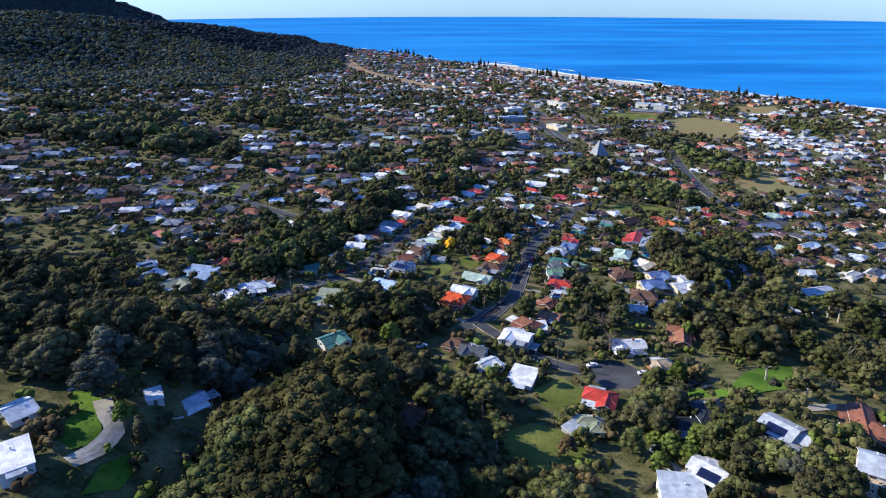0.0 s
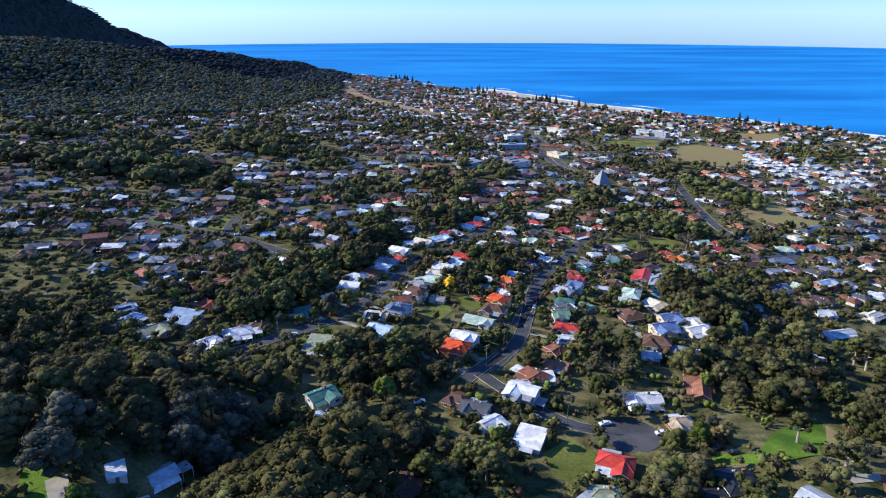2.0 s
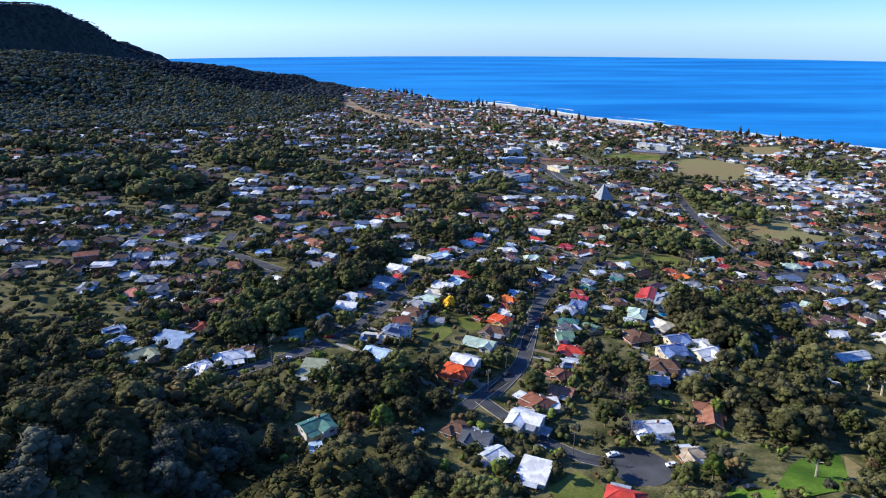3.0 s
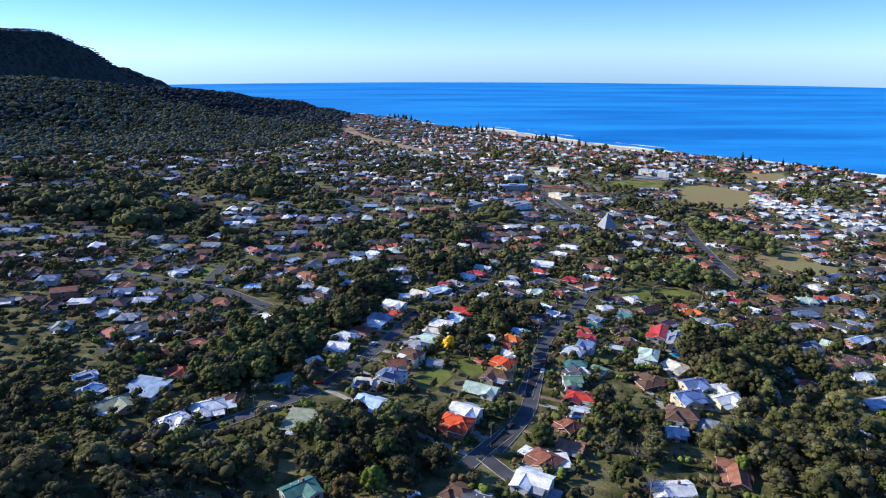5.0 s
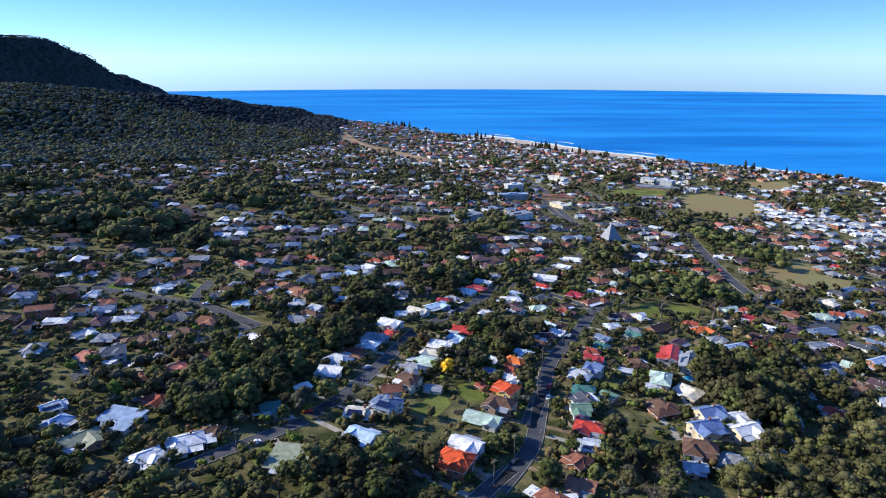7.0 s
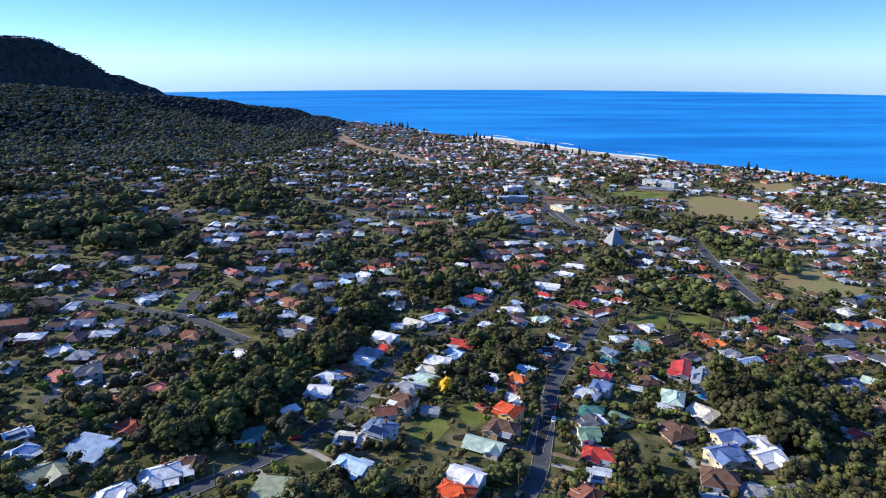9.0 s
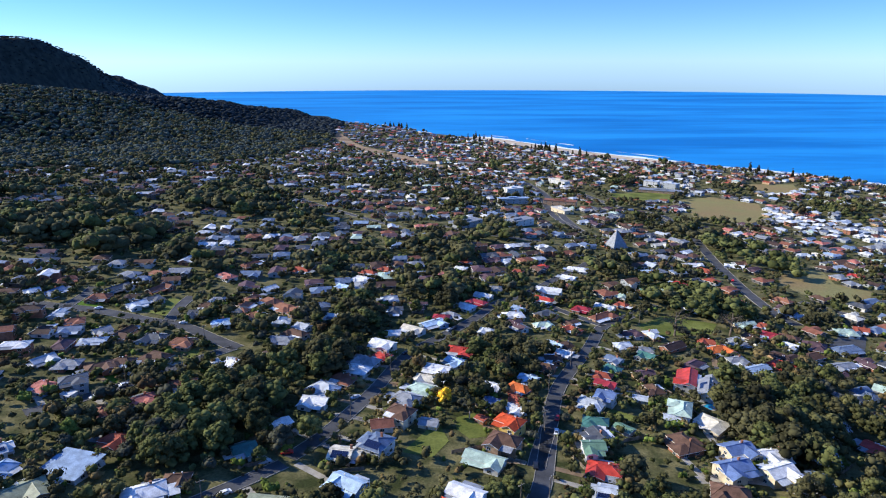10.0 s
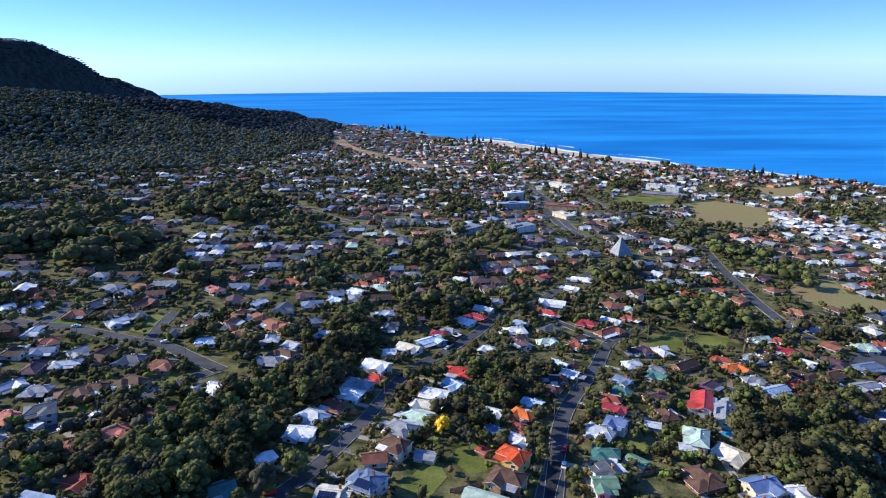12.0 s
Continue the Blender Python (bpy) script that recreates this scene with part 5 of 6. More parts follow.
tree(127.0, 355.5, 8, "dark", "broad", 1)
tree(58.1, 415.4, 9, "dark", "broad", .9)
tree(43.2, 349.1, 8, "green", "broad", 0.9)
tree(41.2, 336.5, 8, "green", "broad", .8)
tree(64.7, 345.3, 5, "green", "shrub", 1)
tree(37.9, 266.3, 11, "green", "broad", 1.1)
tree(108.9, 255.4, 8, "lime", "broad", 1)
tree(107.4, 293.5, 6, "green", "shrub", 1)
tree(55.1, 271.2, 7, "green", "broad", 1)
tree(70.5, 256.0, 11, "twig", "bare", 1.1)
tree(81.0, 282.3, 11, "twig", "bare", 1.1)
tree(69.5, 235.5, 11, "twig", "bare", 1.1)
tree(78.7, 267.6, 11, "twig", "bare", 1.1)
tree(61.4, 242.3, 11, "green", "broad", 1)
tree(120.4, 181.6, 13, "olive", "tall", 1.2)
tree(119.0, 204.3, 12, "olive", "tall", 1.0)
tree(152.5, 256.9, 14, "olive", "bare", 1.1)
tree(155.6, 215.4, 15, "olive", "bare", 1.2)
tree(87.6, 207.1, 10, "lime", "broad", 1)
tree(78.2, 204.0, 11, "green", "broad", 1)
tree(95.8, 208.9, 6, "bronze", "shrub", 1)
tree(-87.6, 147.4, 8, "lime", "broad", 1)
tree(-81.7, 143.4, 9, "dark", "pine", 1.2)
tree(-119.2, 168.3, 11, "grey", "broad", 1)
tree(-98.7, 157.9, 15, "grey", "broad", 1.2)
tree(-103.4, 174.2, 15, "grey", "broad", 1.2)
tree(-74.6, 199.9, 12, "grey", "broad", 1.2)
tree(-65.9, 194.9, 12, "grey", "broad", 1.2)
tree(-55.1, 212.0, 12, "dark", "pine", 1.6)
tree(-4.2, 161.4, 11, "olive", "broad", 1.2)
tree(6.2, 165.2, 11, "olive", "broad", 1.2)
tree(16.8, 189.7, 10, "green", "tall", 1)
tree(44.9, 172.2, 6, "green", "shrub", 1)
tree(60.1, 167.9, 10, "green", "broad", 1)
tree(65.4, 180.8, 11, "dark", "broad", 1.3)
tree(71.6, 176.9, 11, "dark", "broad", 1.3)
tree(38.8, 164.4, 8, "bronze", "broad", 1)
tree(-105.9, 138.9, 5, "bronze", "shrub", 1.3)
tree(-103.9, 140.3, 5, "bronze", "shrub", 1.3)


# ---- groves ----
def in_patch(x, y):
    return any(x0 < x < x1 and y0 < y < y1 and inside(x, y, poly) for x0, x1, y0, y1, poly in patches)


known = {}


def spot_array(key, spots):
    """The spots as an array, made anew only when the list has grown."""
    if key not in known or known[key][0] != len(spots):
        known[key] = (len(spots), np.array(spots, float))
    return known[key][1]


def clear(x, y, gap):
    for key, spots, share in (("houses", house_spots, 0.8), ("roads", road_spots, 1.0)):
        a = spot_array(key, spots)
        if ((a[:, 0] - x) ** 2 + (a[:, 1] - y) ** 2 < (a[:, 2] * share + gap) ** 2).any():
            return False
    return not in_patch(x, y)


grown, dense = [0], {}


def grove(x, y, rx, ry, count, low, high, leaf, kind):
    spots, tries = [], 0
    while len(spots) < count and tries < count * 30:
        tries += 1
        a, s = rng.random() * 6.283, math.sqrt(rng.random())
        px, py = x + rx * s * math.cos(a), y + ry * s * math.sin(a)
        h = float(rng.uniform(low, high))
        if clear(px, py, h * 0.22) and all((px - q) ** 2 + (py - w) ** 2 > (0.30 * h) ** 2 for q, w in spots):
            spots.append((px, py))
            if grown[0] >= 235:
                k = leaf[int(rng.integers(len(leaf)))]
                dense.setdefault(k, []).append((px, py, h, float(rng.uniform(1.0, 1.25))))
                tree_spots.append((px, py, 3.5))
                continue
            grown[0] += 1
            tree(px, py, h, leaf[int(rng.integers(len(leaf)))], kind[int(rng.integers(len(kind)))], float(rng.uniform(1.0, 1.3)))


grove(-43.0, 145.0, 16.5, 26.0, 34, 19, 28, ["gum", "gum", "gum", "green"], ["gum"])
grove(-33.0, 152.0, 8.0, 27.0, 12, 27, 33, ["gum"], ["gum"])
grove(-46.0, 160.0, 15.0, 12.0, 12, 16, 22, ["gum", "gum", "dark"], ["gum"])
grove(-58.0, 126.0, 8.0, 11.0, 7, 10, 14, ["olive", "green"], ["broad"])
grove(0.9, 149.9, 11.4, 15.0, 7, 8, 11, ["dark"], ["broad"])
grove(-6.0, 156.0, 17.0, 22.0, 20, 6, 9, ["dark"], ["broad"])
grove(-20.2, 135.6, 18.0, 8.6, 10, 8, 12, ["grey", "olive"], ["broad"])
grove(27.4, 141.3, 20.8, 6.9, 12, 8, 12, ["olive", "green"], ["broad"])
grove(35.0, 148.1, 10.0, 4.9, 4, 6, 9, ["olive", "bronze"], ["broad"])
grove(-66.0, 192.0, 14.0, 15.0, 9, 8, 12, ["dark", "grey"], ["broad"])
grove(-29.1, 200.2, 18.0, 23.6, 12, 9, 13, ["dark", "dark", "green"], ["broad"])
grove(1.1, 192.2, 11.9, 18.5, 8, 8, 12, ["dark", "green"], ["broad"])
grove(10.3, 179.1, 11.3, 16.5, 9, 8, 12, ["green", "olive"], ["broad", "tall"])
grove(-130.8, 198.5, 28.9, 29.2, 26, 10, 15, ["dark", "dark", "dark", "olive"], ["broad"])
grove(-86.8, 196.0, 27.2, 27.9, 18, 9, 13, ["dark", "dark", "dark", "grey"], ["broad"])
grove(-124.6, 164.5, 8.9, 14.3, 6, 9, 12, ["dark"], ["broad"])
grove(73.0, 185.0, 8.0, 11.0, 6, 9, 13, ["green", "dark"], ["broad"])
grove(124.0, 264.0, 21.2, 34.0, 20, 11, 16, ["dark", "green", "olive"], ["broad", "broad", "tall"])
grove(177.0, 278.1, 32.7, 48.2, 24, 11, 16, ["olive", "dark", "green"], ["broad", "tall"])
grove(163.6, 223.3, 15.2, 30.5, 10, 11, 15, ["dark", "olive"], ["tall", "broad"])
grove(92.4, 142.1, 19.4, 10.4, 12, 9, 13, ["olive", "green", "dark"], ["broad"])
grove(91.4, 168.5, 8.0, 13.3, 7, 6, 10, ["lime", "green"], ["broad", "shrub"])
grove(73.5, 165.7, 11.3, 12.0, 8, 6, 9, ["green", "lime"], ["broad", "shrub"])
grove(131.5, 267.1, 23.8, 18.6, 14, 11, 16, ["olive", "dark"], ["broad", "tall"])
grove(141.3, 340.7, 20.8, 29.9, 26, 14, 20, ["olive", "green", "olive", "dark"], ["gum"])
grove(151.9, 375.4, 15.9, 27.5, 8, 12, 16, ["dark", "green"], ["broad"])
grove(176.8, 350.4, 9.8, 27.5, 5, 12, 16, ["olive", "dark"], ["tall"])
grove(-80.9, 326.2, 20.8, 25.5, 26, 10, 15, ["green", "olive", "green", "dark"], ["broad"])
grove(-77.9, 362.2, 17.5, 29.0, 16, 9, 14, ["green", "olive", "dark", "green"], ["broad"])
grove(-91.2, 307.3, 13.9, 12.4, 12, 9, 13, ["green", "olive", "green", "grey"], ["broad"])
grove(-52.0, 391.5, 17.4, 18.0, 10, 9, 13, ["dark", "olive"], ["broad"])
grove(30.2, 402.9, 16.2, 26.0, 12, 9, 14, ["dark", "olive", "green"], ["broad"])
grove(-111.2, 314.4, 10.6, 9.8, 7, 6, 10, ["grey", "dark"], ["broad"])
grove(-132.6, 258.0, 14.2, 12.0, 9, 5, 8, ["dark", "dark", "green"], ["broad"])
grove(-39.5, 249.0, 12.5, 12.3, 9, 8, 12, ["dark", "green"], ["broad"])
grove(-14.4, 253.6, 16.6, 19.4, 14, 10, 15, ["dark", "dark", "green"], ["broad"])
grove(-35.3, 269.3, 7.8, 14.8, 5, 9, 13, ["dark", "olive"], ["broad", "tall"])
grove(73.1, 279.7, 13.1, 24.2, 12, 8, 12, ["green", "dark", "olive"], ["broad"])
grove(25.7, 283.0, 6.4, 16.5, 5, 6, 10, ["green", "dark"], ["broad", "shrub"])
grove(4.1, 452.3, 18.3, 50.8, 6, 6, 10, ["green", "dark"], ["broad"])
grove(145.7, 506.9, 23.0, 46.1, 8, 9, 13, ["green", "dark"], ["broad"])
grove(-179.2, 261.1, 29.4, 30.1, 22, 9, 14, ["dark", "dark", "dark", "olive"], ["broad"])
grove(-152.0, 275.0, 28.0, 22.0, 10, 5, 8, ["dark", "dark", "olive"], ["broad"])


def mass(x, y, rx, ry, count, height, leaf):
    """A thick stand of trees among the houses, further off."""
    for _ in range(count):
        a, s = rng.random() * 6.283, math.sqrt(rng.random())
        px, py = x + rx * s * math.cos(a), y + ry * s * math.sin(a)
        dense.setdefault(leaf if rng.random() < 0.7 else "green", []).append((px, py, 1.2 * height * float(rng.uniform(0.75, 1.15)), float(rng.uniform(1.0, 1.4))))
        tree_spots.append((px, py, 7.0))



mass(-241.5, 830.0, 41.8, 99.7, 60, 15, "dark")
mass(-191.1, 781.9, 21.5, 47.9, 25, 14, "dark")
mass(-330.5, 680.2, 33.2, 101.3, 70, 15, "dark")
mass(-245.4, 601.4, 23.0, 52.7, 45, 15, "dark")
mass(-392.0, 640.0, 48.0, 55.0, 50, 15, "dark")
mass(-300.0, 610.0, 28.0, 30.0, 26, 16, "dark")
mass(-268.0, 865.0, 46.0, 32.0, 34, 14, "dark")
mass(-470.0, 820.0, 60.0, 50.0, 50, 14, "dark")
mass(-80.9, 552.2, 15.1, 27.0, 14, 12, "dark")
mass(5.4, 620.8, 27.3, 44.6, 30, 12, "dark")
mass(48.5, 718.9, 33.0, 64.2, 26, 12, "dark")
mass(1.0, 512.9, 18.0, 34.1, 20, 11, "dark")
mass(-44.6, 452.0, 9.0, 33.1, 16, 12, "dark")
mass(144.9, 616.9, 24.4, 35.5, 18, 11, "dark")
mass(345.0, 845.0, 42.0, 16.0, 16, 8, "dark")
mass(253.8, 812.9, 42.0, 59.0, 25, 12, "dark")
mass(278.2, 751.9, 25.9, 55.3, 18, 12, "dark")
mass(288.1, 673.1, 34.3, 75.1, 30, 12, "green")
mass(531.5, 949.5, 18.6, 73.4, 20, 9, "green")
mass(575.1, 981.2, 38.2, 48.9, 25, 9, "dark")
mass(268.6, 1173.5, 55.9, 54.1, 16, 12, "dark")
mass(140.2, 1357.8, 64.7, 85.7, 16, 12, "dark")
mass(164.8, 525.5, 20.3, 36.5, 16, 11, "green")
mass(196.2, 519.7, 20.4, 35.6, 14, 11, "green")
mass(244.8, 504.2, 16.2, 13.4, 8, 9, "dark")
mass(-59.3, 1109.2, 68.5, 130.7, 30, 11, "dark")
mass(22.1, 935.7, 44.1, 71.6, 24, 11, "dark")
mass(-121.8, 724.0, 30.7, 49.0, 20, 12, "dark")
mass(-55.6, 603.9, 21.3, 25.1, 14, 11, "dark")
mass(-159.7, 534.7, 10.4, 18.7, 8, 11, "dark")
mass(-196.8, 573.0, 14.8, 30.9, 16, 11, "dark")
mass(459.4, 1100.4, 34.6, 35.9, 14, 11, "dark")
mass(-51.5, 386.8, 9.8, 16.8, 10, 11, "dark")

# ---- yards: shrubs along the boundaries, paths, fences, bins of bare earth ----
shrubs = {k: [] for k in ("green", "olive", "lime", "dark", "bronze")}
for a, b, r in list(house_spots):
    if b > 720:
        continue
    for _ in range(16):
        t, s = rng.random() * 6.283, r + rng.uniform(1.0, 8.5)
        px, py = a + s * math.cos(t), b + s * math.sin(t)
        if clear(px, py, 0.4):
            shrubs[["green", "olive", "lime", "dark", "green", "bronze"][int(rng.integers(6))]].append((px, py, float(rng.uniform(1.6, 4.0) if rng.random() < 0.75 else rng.uniform(4.5, 8.0)), float(rng.uniform(0.9, 1.25))))
for _ in range(8500):
    py = float(rng.uniform(125, 640))
    px = float(rng.uniform(-1, 1)) * min(0.7 * py + 60, 330)
    if noise.noise(Vector((px / 22, py / 22, 7))) < -0.05 or not clear(px, py, 0.6):
        continue
    k = ["green", "olive", "dark", "dark", "green", "bronze", "lime"][int(rng.integers(7))]
    shrubs[k].append((px, py, float(rng.uniform(1.5, 4.5) if rng.random() < (0.8 if py < 330 else 0.93) else rng.uniform(5, 8)), float(rng.uniform(0.9, 1.3))))
fences = 0
for a, b, r in list(house_spots):
    if b > 430 or fences > 48 or rng.random() < 0.35:
        continue
    t = float(rng.choice([25, 115, 205, 295])) + float(rng.normal(0, 8))
    c, s = math.cos(radians(t)), math.sin(radians(t))
    d, n = r + 3.0, float(rng.uniform(9, 16))
    x0, y0, x1, y1 = a + d * c - n / 2 * s, b + d * s + n / 2 * c, a + d * c + n / 2 * s, b + d * s - n / 2 * c
    if all(clear(x0 + (x1 - x0) * k, y0 + (y1 - y0) * k, 0.3) for k in (0, 0.25, 0.5, 0.75, 1)):
        fence(x0, y0, x1, y1)
        fences += 1
drives = 0
for a, b, r in list(house_spots):
    if b > 560 or drives > 70:
        continue
    q = min(road_spots, key=lambda w: (w[0] - a) ** 2 + (w[1] - b) ** 2)
    gap = math.hypot(q[0] - a, q[1] - b)
    if r + q[2] + 2 < gap < 40:
        c, s = (a - q[0]) / gap, (b - q[1]) / gap
        side = 3.0 if rng.random() < 0.5 else -3.0
        x0, y0 = q[0] + c * (q[2] + 0.2) - s * side, q[1] + s * (q[2] + 0.2) + c * side
        x1, y1 = q[0] + c * (gap - r * 0.5) - s * side, q[1] + s * (gap - r * 0.5) + c * side
        keep = len(road_spots)
        road([(x0, y0), ((x0 + x1) / 2, (y0 + y1) / 2), (x1, y1)], 2.8, CONCRETE if rng.random() < 0.6 else DIRT, 0.1, False, "driveway", "narrow driveway from the street to a house")
        del road_spots[keep:]
        drives += 1

# ---- the town beyond, joined: roofs among trees ----
FILL_ROOFS = ["white", "lightgrey", "lightgrey", "grey", "grey", "grey", "cream", "brown", "brown", "brown", "darkgrey", "darkgrey", "darkgrey", "rbrown", "rbrown", "purple", "purple", "purple", "darkbrown", "darkbrown", "redtile", "slate", "slate", "bluegrey", "palegreen", "pinkred"]
DIM_ROOFS = ["lightgrey", "grey", "grey", "brown", "brown", "darkgrey", "darkgrey", "rbrown", "purple", "purple", "darkbrown", "slate", "slate", "white"]
FILL_WALLS = ["white", "brick", "grey", "tan", "dim"]
roof_index = {k: i for i, k in enumerate(dict.fromkeys(FILL_ROOFS))}
wall_index = {k: len(roof_index) + i for i, k in enumerate(FILL_WALLS)}
glass_index, trim_index = len(roof_index) + len(FILL_WALLS), len(roof_index) + len(FILL_WALLS) + 1
WALL["dim"] = material("stained_boards", (0.13, 0.12, 0.11), 0.8, 0, 0.5, 0.2, 5)
fill_mats = [ROOF[k] for k in roof_index] + [WALL[k] for k in FILL_WALLS] + [GLASS, TRIM]


def woods(x, y):
    """True in the bush that covers the slopes."""
    w = 25 * math.sin(x / 60.0) + 20 * math.sin(y / 45.0)
    edge = float(np.interp(x, [-800, -572, -540, -430, -365, -310, -285], [880, 905, 1050, 1090, 1170, 1380, 1600]))
    side = float(np.interp(y, [1600, 2000, 2600, 3200], [-275, -285, -370, -420]))
    return (x < side + w * 0.4 and y > edge + w)


def in_view(x, y, margin=40):
    return abs(x) < 0.72 * (y + 10) + margin


CELL = 30.0
near = {}


def note(x, y, r):
    for i in range(int((x - r) // CELL), int((x + r) // CELL) + 1):
        for j in range(int((y - r) // CELL), int((y + r) // CELL) + 1):
            near.setdefault((i, j), []).append((x, y, r))


def is_free(x, y, r):
    for a, b, c in near.get((int(x // CELL), int(y // CELL)), ()):
        if (x - a) ** 2 + (y - b) ** 2 < (r + c) ** 2:
            return False
    return not in_patch(x, y)


for a, b, r in house_spots:
    note(a, b, r + (2.2 if b > 330 else 4.5))
for a, b, r in road_spots:
    note(a, b, r + 4.0)
for a, b, r in tree_spots:
    note(a, b, r * 0.7 + 1.0)

fv, ff, fs, fuv = [], [], [], []
town, own_houses = [], 0
turn0 = 22.0
ca, sa = math.cos(radians(turn0)), math.sin(radians(turn0))
estates = []
estates.append((445.7, 902.2, 20.5, 125.3))
estates.append((534.5, 1086.5, 22.1, 43.1))
estates.append((494.9, 829.9, 32.4, 74.5))
for i in range(-105, 130):
    for j in range(-5, 150):
        u, v = i * 15.5 + (j % 2) * 7, j * 18.5 + (j // 2) * 10.0
        u, v = u + rng.uniform(-3, 3) + 14 * math.sin(v / 130), v + rng.uniform(-3, 3) + 16 * math.sin(u / 150)
        x, y = u * ca - v * sa, u * sa + v * ca + 60
        d = inland(x, y)
        if y < 345 or y > 2750 or d < (60 if -0.576 * (x - 304) + 0.817 * (y - 1769) > -380 else 12) or not in_view(x, y) or woods(x, y):
            continue
        if any(((x - a) / c) ** 2 + ((y - b) / e) ** 2 < 1 for a, b, c, e in estates):
            continue
        if rng.random() < (0.15 if y < 380 else 0.16 if y < 700 else 0.3) + (0.2 if x < -0.2 * y and y > 480 else 0.0) or not is_free(x, y, 4.0):
            continue
        town.append((x, y))
for cx, cy, rx, ry in estates:
    for i in range(-12, 13):
        for j in range(-12, 13):
            u, v = i * 16.0 + rng.uniform(-1.5, 1.5), j * 19.0 + rng.uniform(-1.5, 1.5)
            if (u / rx) ** 2 + (v / ry) ** 2 < 1 and is_free(cx + u, cy + v, -3):
                town.append((cx + u, cy + v))
                note(cx + u, cy + v, 9)
for x, y in sorted(town, key=lambda p: p[1]):
    d = inland(x, y)
    turn = turn0 + float(rng.choice([0, 90])) + float(rng.normal(0, 7)) + 12 * math.sin(x / 170) + 10 * math.cos(y / 200)
    L, W = float(rng.uniform(9.5, 14.0)), float(rng.uniform(7, 9.5))
    kind = "hip" if rng.random() < 0.6 else "gable"
    estate = any(((x - a) / c) ** 2 + ((y - b) / e) ** 2 < 1 for a, b, c, e in estates)
    roof = str(rng.choice(["white", "white", "lightgrey", "grey", "lightgrey"])) if estate else str(rng.choice(DIM_ROOFS if x < -0.12 * y else FILL_ROOFS))
    if d < 420 and rng.random() < 0.3:
        roof = str(rng.choice(["pinkred", "redtile", "rbrown", "white", "lightgrey"]))
    wall = FILL_WALLS[int(rng.choice([0, 1, 2, 2, 3, 4, 4, 4]))]
    floors = 2 if rng.random() < (0.25 if d < 350 or estate else 0.06) else 1
    note(x, y, 7)
    if own_houses < 105 and y < 720:
        own_houses += 1
        house(x, y, turn, L, W, kind, roof, "brick" if wall == "dim" else wall, floors)
        continue
    z1 = 0.35 + 2.5 * floors
    rv, rf, rs, ruv, rise = roof_mesh(L, W, kind, 0.5, 21, z1)
    wv, wf = block_walls(L, W, -1.5, z1 - 0.1, kind, rise)
    items, slots = [(rv, rf), (wv, wf)], [roof_index[roof] if s == 0 else trim_index for s in rs] + [wall_index[wall]] * len(wf)
    if y < 1500:
        sx = float(rng.choice([-1, 1]))
        al, ad = L * float(rng.uniform(0.3, 0.5)), float(rng.uniform(2.5, 4.0))
        av, af, as_, auv, ar = roof_mesh(W * 0.5 + ad, al, "gable", 0.4, 21, z1 - 0.02)
        bv, bf = block_walls(W * 0.5 + ad - 0.4, al, -1.5, z1 - 0.12, "gable", ar)
        place = pose(sx * (L / 2 - al / 2 - 0.3), -(W * 0.25 + ad / 2), 0, 0, 0, 90)
        items += [([tuple(place @ Vector(q)) for q in av], af), ([tuple(place @ Vector(q)) for q in bv], bf)]
        slots += [roof_index[roof] if q == 0 else trim_index for q in as_] + [wall_index[wall]] * len(bf)
    win = []
    for side, length, off in () if y > 1150 else ((0, L, W / 2), (1, L, W / 2), (2, W, L / 2), (3, W, L / 2)):
        for k in range(max(1, int(length / 4.5))):
            c = (k + 0.5) / max(1, int(length / 4.5)) * length - length / 2
            for fl in range(floors):
                z = 1.0 + 2.5 * fl
                s = -1 if side % 2 == 0 else 1
                win.append((c - 0.8, c + 0.8, s * off - 0.04, s * off + 0.04, z, z + 1.25) if side < 2 else (s * off - 0.04, s * off + 0.04, c - 0.8, c + 0.8, z, z + 1.25))
    if win:
        bv, bf = boxes(win)
        items.append((bv, bf))
        slots += [glass_index] * len(bf)
    v, f = merged(items)
    c, s = math.cos(radians(turn)), math.sin(radians(turn))
    z0, k = gz(x, y), len(fv)
    fv += [(x + c * a - s * b, y + s * a + c * b, z0 + h) for a, b, h in v]
    ff += [tuple(q + k for q in t) for t in f]
    fs += slots
    n = sum(len(q) for q in f) - len(ruv)
    fuv += list(ruv) + [(0, 0)] * n
far = mesh_object("distant_houses", fv, ff, fill_mats, None, fs, fuv)
tagged(far, "hundreds of small pale and red roofed houses among trees", "houses", kind="stuff")

# ---- joined trees: gardens of the town, and the bush on the slopes ----
def pine_crowns(n, size, count, seed):
    """Conical crowns round a dark core."""
    out = []
    for i in range(count):
        r = np.random.default_rng(seed + i)
        v, f = crown_arrays("pine", r, n, size, False)
        core = np.array([0, 0, 4.5]) + ICO_V * 1.3 * (0.7 + 0.45 * r.random((12, 1))) * np.array([1, 1, 3.0])
        out.append((np.concatenate([v, core]), np.arange(n * 4).reshape(-1, 4), np.array(ICO_F) + len(v)))
    return out


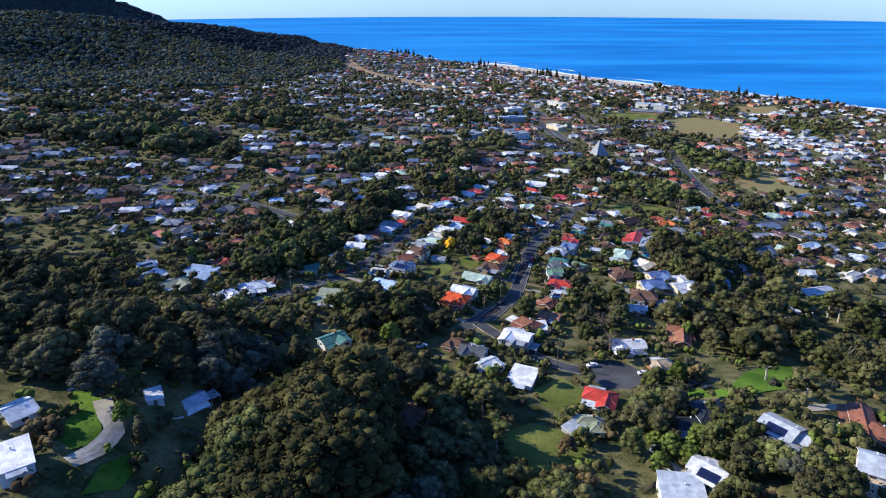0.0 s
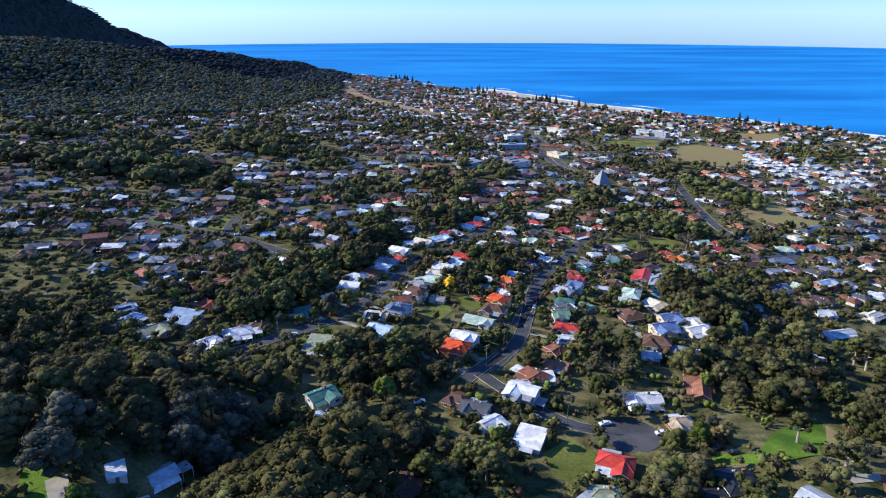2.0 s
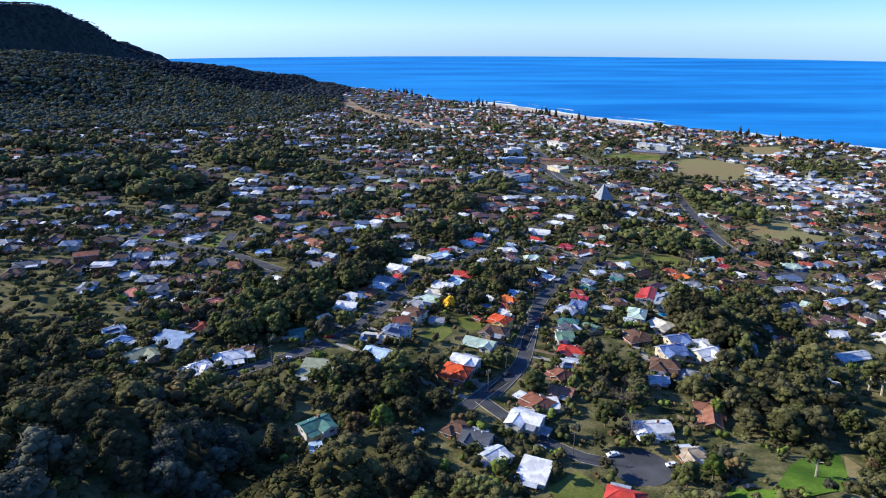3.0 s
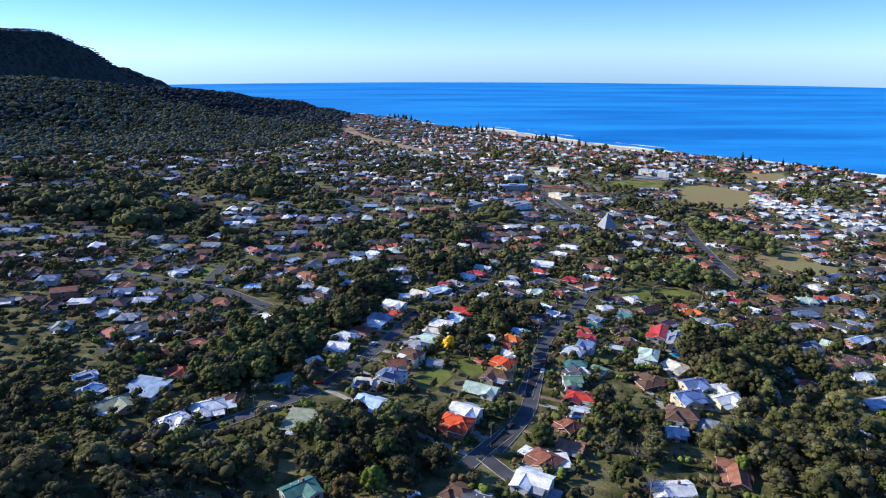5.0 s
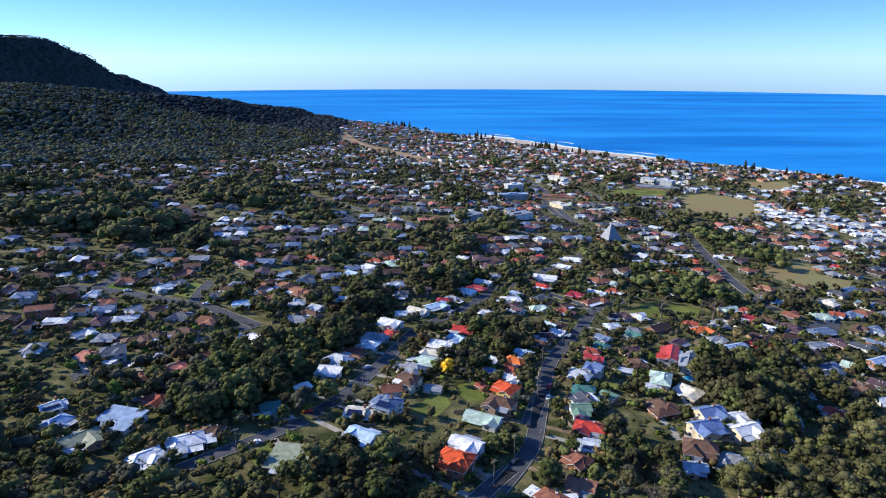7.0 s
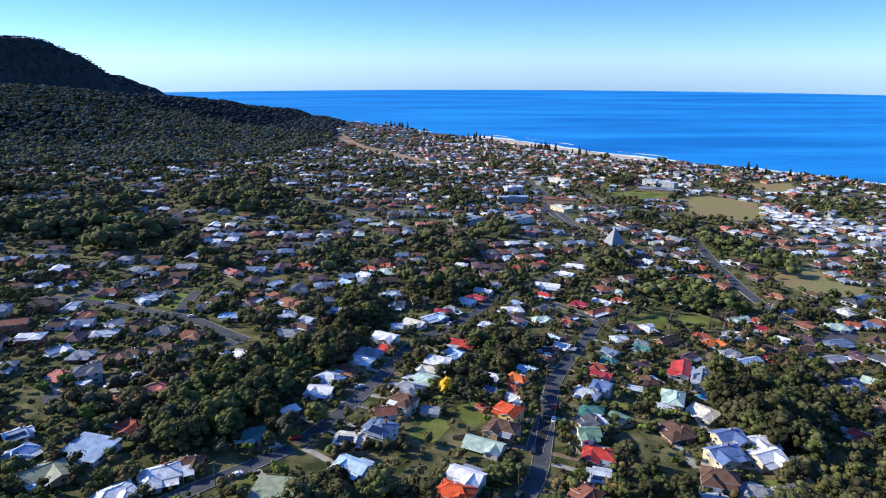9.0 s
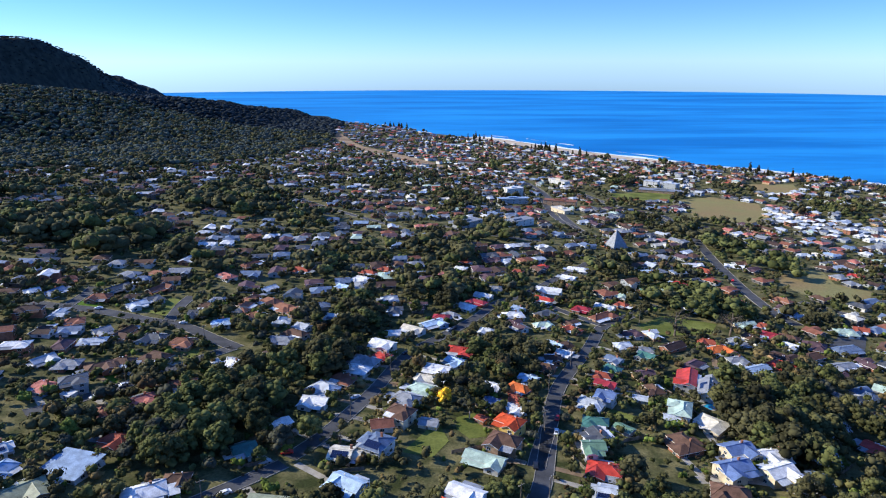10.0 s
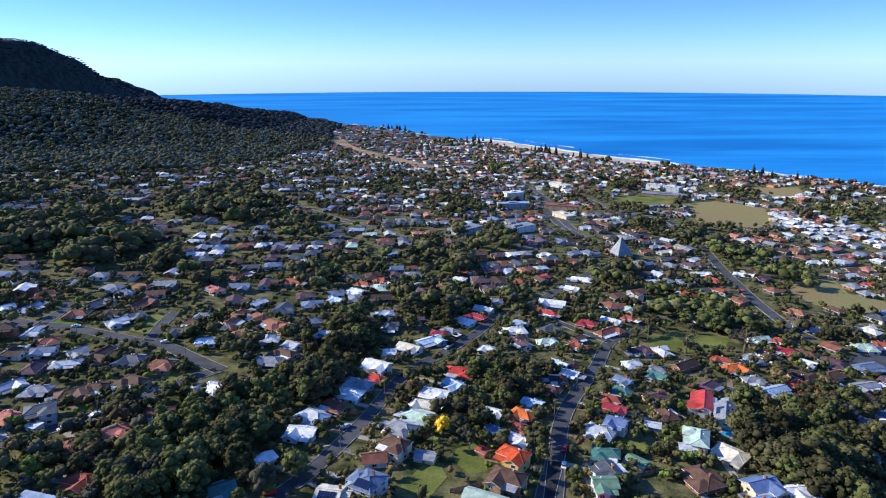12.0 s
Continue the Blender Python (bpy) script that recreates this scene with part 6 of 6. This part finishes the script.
def dome_crowns(lobes, n, size, count, seed, flat=0.95, core=1.0):
    """Rounded lumpy crowns for trees far off, with a few leaf sprays on them."""
    out = []
    for i in range(count):
        r = np.random.default_rng(seed + i)
        a = np.arange(lobes) * 2.4 + r.random() * 6
        c = np.stack([np.cos(a) * 1.7 * (lobes > 1), np.sin(a) * 1.7 * (lobes > 1), 5.2 + 1.6 * r.random(lobes)], 1)
        rad = (3.6 if lobes == 1 else 2.5) * (0.85 + 0.35 * r.random(lobes))
        v = [leaves(c, rad, n, size, r, flat)] if n else [np.zeros((0, 3))]
        tri = []
        for j in range(lobes):
            tri += [[q + 4 * n + 12 * j for q in t] for t in ICO_F]
            v.append(c[j] + ICO_V * rad[j] * core * (0.82 + 0.36 * r.random((12, 1))) * np.array([1, 1, flat]))
        out.append((np.concatenate(v), np.arange(n * 4).reshape(-1, 4), np.array(tri)))
    return out


def plant(name, spots, crowns, leaf, label, category, smooth=False):
    """Joins many small trees into one mesh."""
    if not spots:
        return
    V, Q, T3, k = [], [], [], 0
    for x, y, h, w in spots:
        v, quad, tri = crowns[int(rng.integers(len(crowns)))]
        a, s = rng.random() * 6.283, h / 9.6
        c, n = math.cos(a) * s * w, math.sin(a) * s * w
        p = np.empty_like(v)
        p[:, 0], p[:, 1], p[:, 2] = x + c * v[:, 0] - n * v[:, 1], y + n * v[:, 0] + c * v[:, 1], gz(x, y) + s * v[:, 2] - 0.12 * h * (w > 1.15)
        V.append(p), Q.append(quad + k), T3.append(tri + k)
        k += len(v)
    V, Q, T3 = np.concatenate(V), np.concatenate(Q), np.concatenate(T3)
    me = bpy.data.meshes.new(name)
    me.vertices.add(len(V))
    me.vertices.foreach_set("co", V.astype(np.float32).ravel())
    loops = np.concatenate([Q.ravel(), T3.ravel()]).astype(np.int32)
    starts = np.concatenate([np.arange(len(Q)) * 4, len(Q) * 4 + np.arange(len(T3)) * 3]).astype(np.int32)
    me.loops.add(len(loops))
    me.loops.foreach_set("vertex_index", loops)
    me.polygons.add(len(starts))
    me.polygons.foreach_set("loop_start", starts)
    if smooth:
        me.polygons.foreach_set("use_smooth", np.arange(len(starts)) >= len(Q))
    me.update(calc_edges=True)
    me.materials.append(LEAF[leaf])
    tagged(new(name, me), label, category, kind="stuff")


roofs = {}
for a, b, r in house_spots + [(a, b, 5.5) for a, b in town]:
    for i in range(int((a - 16) // 40), int((a + 16) // 40) + 1):
        for j in range(int((b - 16) // 40), int((b + 16) // 40) + 1):
            roofs.setdefault((i, j), []).append((a, b, r * 0.85))
for a, b, r in road_spots:
    roofs.setdefault((int(a // 40), int(b // 40)), []).append((a, b, r + 0.5))
garden = {k: [] for k in ("dark", "green", "olive", "grey", "bronze")}
pick = ["dark", "dark", "dark", "dark", "green", "green", "olive", "dark", "grey", "grey", "dark", "green", "dark", "olive", "green", "bronze"]
for _ in range(60000):
    y = 70 + 2800 * rng.random() ** 1.25
    x = (rng.random() * 2 - 1) * (0.72 * (y + 10) + 30)
    d = inland(x, y)
    if any(((x - a) / c) ** 2 + ((y - b) / e) ** 2 < 1.05 for a, b, c, e in estates):
        continue
    if d < (56 if -0.576 * (x - 304) + 0.817 * (y - 1769) > -380 else 30) or woods(x, y) or (y < 340 and x > -60 and rng.random() < 0.85) or (y < 340 and rng.random() < 0.35) or (y < 215 and x < -60):
        continue
    grove_like = noise.noise(Vector((x / 70, y / 70, 0)))
    if grove_like < -0.15 + 0.35 * (d < 400) + 0.15 * (y > 500) and rng.random() < 0.5:
        continue
    h = float(rng.uniform(3.5, 9.0)) * (1.25 if grove_like > 0.25 else 0.85) * (1.25 if y > 850 else 1.0)
    if 300 < y < 1000 and grove_like < 0.2 and rng.random() < 0.35:
        continue
    if not is_free(x, y, -5.5):
        continue
    reach = 0.38 * h
    if any((x - a) ** 2 + (y - b) ** 2 < (c + reach) ** 2 for a, b, c in roofs.get((int(x // 40), int(y // 40)), ())):
        continue
    note(x, y, 6.6)
    garden[pick[int(rng.integers(len(pick)))]].append((x, y, h, float(rng.uniform(0.9, 1.15))))
mid = dome_crowns(4, 62, 0.55, 12, 300, 0.9, 0.74)
tiny = dome_crowns(2, 3, 1.3, 8, 450)
small = dome_crowns(2, 16, 0.85, 10, 400, 0.95, 0.85)
full = []
for i in range(9):
    v, f = crown_arrays("tall" if i > 6 else "broad", np.random.default_rng(77 + i), 420, 0.29)
    full.append((v, np.array(f[:420]), np.array(f[420:])))
for k, spots in dense.items():
    plant("grove_trees", [q for q in spots if q[1] < 500], full, k, f"thick grove of {TREE_WORDS[k]} trees between the houses", "trees")
    plant("grove_trees", [q for q in spots if q[1] >= 500], dome_crowns(3, 26, 0.75, 8, 330, 0.9, 0.8), k, f"thick grove of {TREE_WORDS[k]} trees further off", "trees", True)
for k, spots in garden.items():
    plant("garden_trees", [q for q in spots if q[1] >= 1250], tiny, k, f"{TREE_WORDS[k]} trees among the houses near the shore", "trees", True)
    plant("garden_trees", [q for q in spots if 480 <= q[1] < 1250], small, k, f"{TREE_WORDS[k]} trees scattered through the distant streets", "trees", True)
    spots = [q for q in spots if q[1] < 480]
    plant("garden_trees", spots, mid, k, f"{TREE_WORDS[k]} garden and street trees between the houses", "trees")

for k, spots in shrubs.items():
    plant("garden_shrubs", spots, [(v - np.array([0, 0, 2.2]), q, t3) for v, q, t3 in dome_crowns(2, 16, 0.85, 6, 810, 0.95, 0.74)], k, f"{TREE_WORDS[k]} shrubs and hedges in the yards", "shrubs")

bush = []
y = 500.0
while y < 4200:
    step = 9.8 if y < 1800 else (12 if y < 2700 else 17)
    x = -2050.0
    while x < 60:
        px, py = x + rng.uniform(-0.6, 0.6) * step, y + rng.uniform(-0.6, 0.6) * step
        if woods(px, py) and abs(px) < 0.74 * (py - 50) + 20 and inland(px, py) > 30:
            clump = noise.noise(Vector((px / 55, py / 55, 3)))
            bush.append((px, py, float(rng.uniform(8, 14)) * (1 + 0.35 * clump) * (0.6 if py > 1950 and px < -900 else 1.0), float(rng.uniform(0.9, 1.35)) * step / 8.6))
        x += step
    y += step
thin = dome_crowns(2, 8, 0.95, 14, 500, 0.85)
coarse = dome_crowns(1, 1, 1.4, 14, 540, 0.8)
plant("bushland", [q for q in bush if q[1] >= 1800], coarse, "shade_scrub", "bushland on the far slopes and the escarpment, darkened and blued for shade and haze", "forest", True)
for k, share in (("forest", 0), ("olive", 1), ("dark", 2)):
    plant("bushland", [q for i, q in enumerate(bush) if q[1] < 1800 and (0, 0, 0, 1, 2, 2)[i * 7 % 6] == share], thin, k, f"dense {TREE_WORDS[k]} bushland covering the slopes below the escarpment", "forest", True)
pines = []
for s, n in ((-100, 14), (-190, 6), (-560, 4), (-640, 3), (110, 6), (420, 8)):
    for _ in range(n):
        x, y = shore(s + rng.uniform(-50, 50), rng.uniform(42, 80))
        pines.append((x, y, float(rng.uniform(13, 21)), 0.8))
plant("beach_pines", pines, pine_crowns(90, 0.8, 3, 700), "dark", "row of tall dark pines behind the beach", "pine trees")
